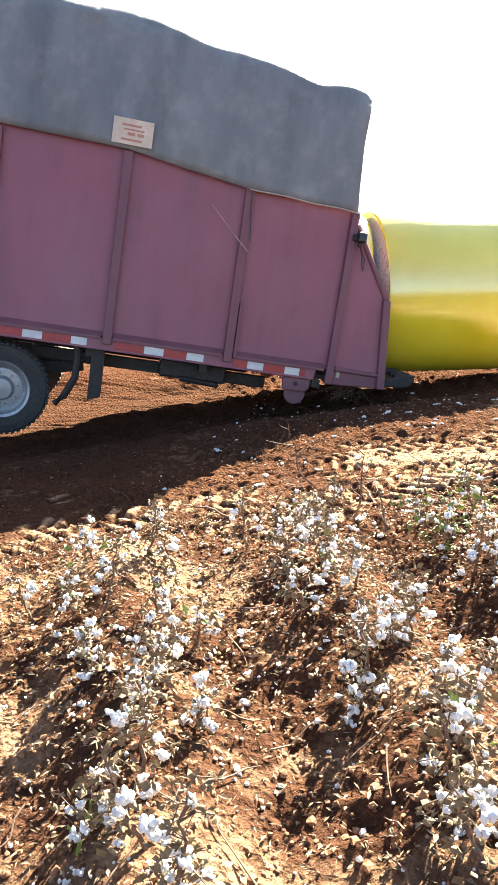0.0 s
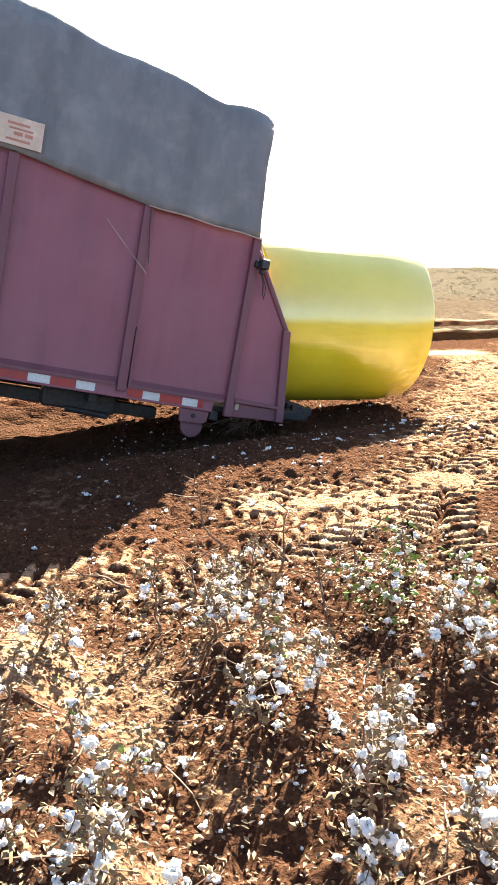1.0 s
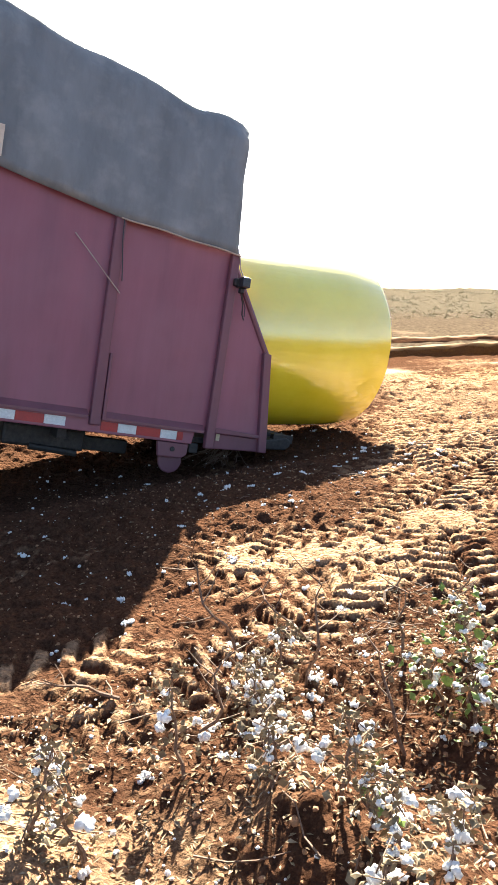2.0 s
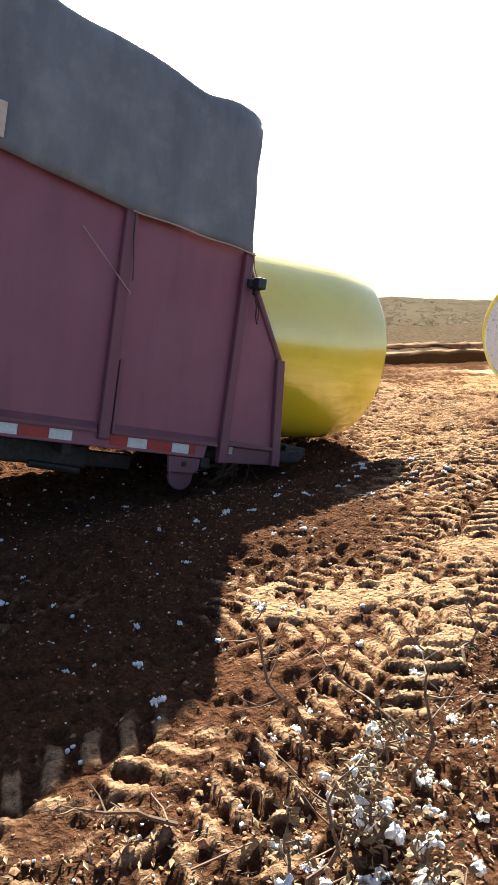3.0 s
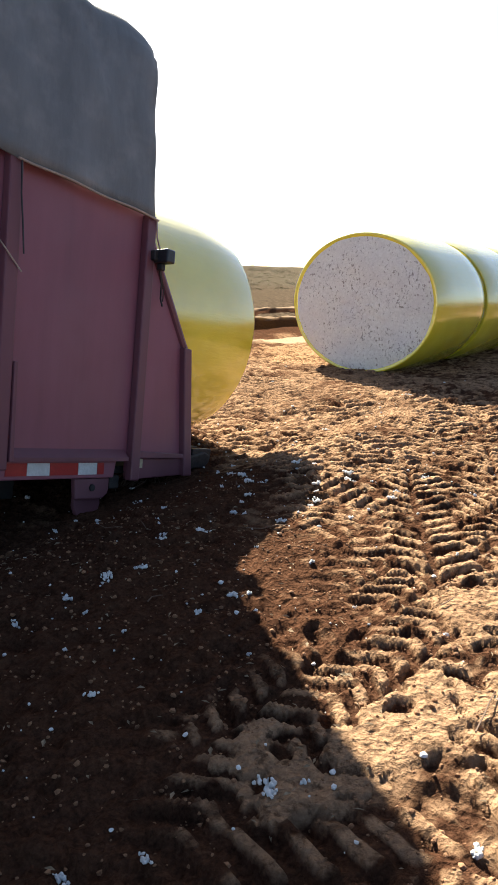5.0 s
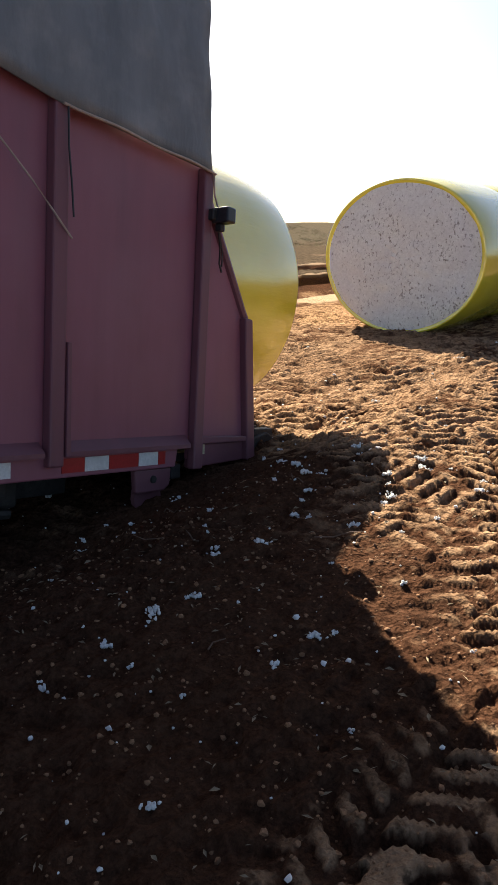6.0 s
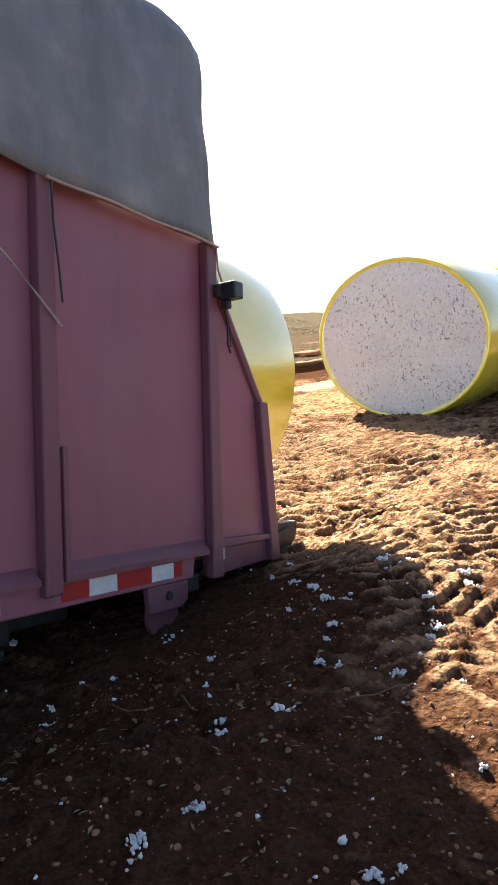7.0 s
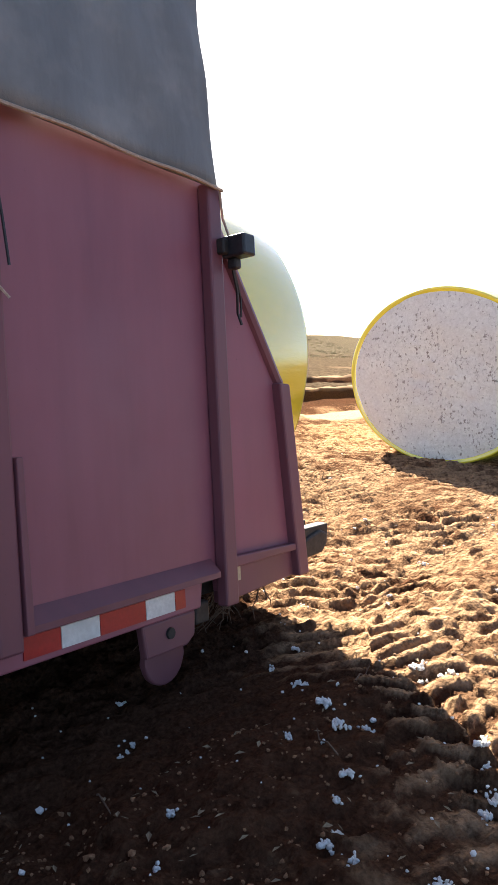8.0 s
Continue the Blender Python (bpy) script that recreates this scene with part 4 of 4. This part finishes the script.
GOLD = (1 + 5 ** 0.5) / 2
BALL = [Vector(p).normalized() for p in ((-1, GOLD, 0), (1, GOLD, 0), (-1, -GOLD, 0), (1, -GOLD, 0), (0, -1, GOLD), (0, 1, GOLD), (0, -1, -GOLD), (0, 1, -GOLD), (GOLD, 0, -1), (GOLD, 0, 1), (-GOLD, 0, -1), (-GOLD, 0, 1))]
BALL_FACES = [(i, j, k) for i in range(12) for j in range(i + 1, 12) for k in range(j + 1, 12) if max((BALL[i] - BALL[j]).length, (BALL[j] - BALL[k]).length, (BALL[i] - BALL[k]).length) < 1.2]
BALL_FACES = [f if (BALL[f[1]] - BALL[f[0]]).cross(BALL[f[2]] - BALL[f[0]]).dot(BALL[f[0]]) > 0 else f[::-1] for f in BALL_FACES]


def lumps(name, label, mat, count, size, spot, seed, sink=0.2):
    q = random.Random(seed)
    xy = [spot(q) for _ in range(count)]
    zs = heights([p[0] for p in xy], [p[1] for p in xy])
    verts, faces = [], []
    for (x, y), z in zip(xy, zs):
        s = size * min(2.6, math.exp(q.gauss(0, 0.5)))
        turn = Euler((q.uniform(0, 6), q.uniform(0, 6), q.uniform(0, 6))).to_matrix()
        base = len(verts)
        for c in BALL:
            v = turn @ c * s * q.uniform(0.6, 1.15)
            verts.append((x + v.x, y + v.y, z + v.z * 0.75 + s * sink))
        faces += [tuple(base + i for i in f) for f in BALL_FACES]
    return scatter(name, label, mat, verts, faces)


def near_spot(q):
    return (q.gauss(1.0, 1.5), q.uniform(3.0, 11.5))


def field_spot(q):
    return row_point(q.uniform(-2.4, 1.9), q.uniform(-1.4, 2.7))


lumps("soil_clods", "crumbs and clods of red soil", CLOD, 9000, 0.006, near_spot, 1)
lumps("field_clods", "larger red clods between the cotton rows", CLOD, 5000, 0.009, field_spot, 2)
lumps("cotton_lint", "scraps of white cotton lint on soil", COTTON, 2200, 0.007, lambda q: field_spot(q) if q.random() < 0.7 else (q.uniform(-1.5, 6), q.uniform(6.5, 14)), 3, 0.5)


def litter(name, label, mat, count, long, spot, seed):
    """Flat curled scraps of straw and leaf."""
    q = random.Random(seed)
    xy = [spot(q) for _ in range(count)]
    zs = heights([p[0] for p in xy], [p[1] for p in xy])
    verts, faces = [], []
    for (x, y), z in zip(xy, zs):
        a, n = q.uniform(0, math.tau), q.uniform(0.5, 1.4) * long
        w = n * q.uniform(0.08, 0.5)
        u, s = Vector((math.cos(a), math.sin(a), q.uniform(-0.12, 0.2))) * n / 2, Vector((-math.sin(a), math.cos(a), q.uniform(-0.3, 0.3))) * w / 2
        c = Vector((x, y, z + 0.012))
        base = len(verts)
        verts += [tuple(c - u), tuple(c + s + Vector((0, 0, w * 0.3))), tuple(c + u), tuple(c - s + Vector((0, 0, w * 0.3)))]
        faces += [(base, base + 1, base + 2), (base, base + 2, base + 3)]
    return scatter(name, label, mat, verts, faces)


litter("leaf_litter", "dry leaf scraps and burrs between the rows", LEAF, 8000, 0.024, field_spot, 4)
litter("straw_litter", "pale broken straw and stem pieces", STRAW, 5200, 0.034, lambda q: field_spot(q) if q.random() < 0.75 else near_spot(q), 5)


def twig_litter():
    q = random.Random(9)
    bm = bmesh.new()
    for n in range(150):
        x, y = field_spot(q) if n < 120 else near_spot(q)
        a, n2 = q.uniform(0, math.tau), q.uniform(0.08, 0.32)
        pts = []
        for k in range(4):
            f = (k / 3 - 0.5) * n2
            px, py = x + math.cos(a) * f + q.uniform(-0.01, 0.01), y + math.sin(a) * f + q.uniform(-0.01, 0.01)
            pts.append((px, py, ground_z(px, py) + 0.012 + 0.02 * q.random()))
        tube(bm, pts, [0.004, 0.0035, 0.003, 0.0015], 4)
    tagged(part("twig_litter", bm, STEM), "broken brown stalks on the soil", "twig litter", kind="stuff")


twig_litter()

# ---- far scrub ----


def far_scrub():
    q = random.Random(14)
    spots = []
    for n in range(3200):
        d = 36 + 190 * q.random() ** 1.3
        s = q.uniform(-0.35, 1.35) * (d + 12)
        p = ALONG * s + ACROSS * d
        spots.append((p.x, p.y, q.uniform(0.06, 0.19) * (0.6 + d / 45)))
    zs = heights([p[0] for p in spots], [p[1] for p in spots])
    verts, faces = [], []
    for (x, y, size), z in zip(spots, zs):
        for k in range(30):
            c = Vector((x + q.gauss(0, size * 0.8), y + q.gauss(0, size * 0.8), z + abs(q.gauss(0, size * 0.45))))
            u = Vector((q.uniform(-1, 1), q.uniform(-1, 1), q.uniform(-0.4, 1.0))) * size * 0.33
            w = Vector((q.uniform(-1, 1), q.uniform(-1, 1), q.uniform(-0.5, 0.5))) * size * 0.22
            base = len(verts)
            verts += [tuple(c - w), tuple(c + u), tuple(c + w)]
            faces.append((base, base + 1, base + 2))
    scatter("far_scrub", "low olive and brown scrub beyond the bank", BRUSH, verts, faces)


far_scrub()

# ---- movement ----
# seconds, metres along the line, height, nose-up tilt of the bed
BED = [
    (0.0, 3.170, 0.263, 11.8), (0.5, 3.315, 0.249, 11.7), (1.2, 3.633, 0.231, 12.1), (2.3, 4.087, 0.208, 11.9), (3.0, 4.311, 0.204, 11.6),
    (4.0, 4.671, 0.195, 10.95), (5.3, 5.160, 0.070, 10.7), (6.0, 5.350, 0.056, 10.8), (7.0, 5.607, 0.092, 9.6), (7.5, 5.711, 0.260, 6.4), (8.0, 5.807, 0.295, 2.4),
]
# seconds, rear end along the line, centre height, tilt
LOAD = [(0.0, 6.88, 1.05, 2.0), (1.2, 7.06, 1.04, 3.0), (2.3, 7.20, 1.01, 5.5), (4.0, 7.38, 0.98, 7.2), (5.3, 7.56, 0.98, 7.8), (6.5, 7.57, 1.0, 7.5), (7.0, 7.54, 1.05, 7.0), (7.5, 7.45, 1.26, 4.5), (8.0, 7.31, 1.34, 2.0)]
NEAR_SIDE, BALE_LINE, LEAN = 10.720, 12.01, -5.0


def on_line(s, d, z, tilt=0.0, lean=0.0):
    p = ALONG * s + ACROSS * d
    return pose(p.x, p.y, z, 0, 0, 19.55) @ pose(0, 0, 0, 0, tilt, 0) @ pose(0, 0, 0, lean, 0, 0)


def motions():
    walk(TRAILER, [(t, on_line(s, NEAR_SIDE, h, tilt, LEAN - 7.0 * max(0, t - 7.5))) for t, s, h, tilt in BED])
    walk(CHASSIS, [(t, on_line(s, NEAR_SIDE, 0.0)) for t, s, h, tilt in BED])
    for wheel in [o for o in CHASSIS.children if o.name.startswith("wheel")]:
        p = wheel.location.copy()
        walk(wheel, [(t, pose(p.x, p.y, p.z, 0, math.degrees((s - 3.17) / 0.55), 0)) for t, s, h, tilt in BED])
    walk(LOADING, [(t, on_line(s, BALE_LINE, z, tilt)) for t, s, z, tilt in LOAD])
    # the bale inside keeps its place over the soil while the bed runs in under it
    rows = []
    for t, s, h, tilt in BED:
        end = 4.24 + 0.08 * min(t, 4.0)
        back = (end - s) / math.cos(radians(tilt))
        rows.append((t, on_line(s, NEAR_SIDE, h, tilt, LEAN) @ pose(back - 0.25, BALE_LINE - NEAR_SIDE, 1.15)))
    walk(INSIDE, rows)


motions()
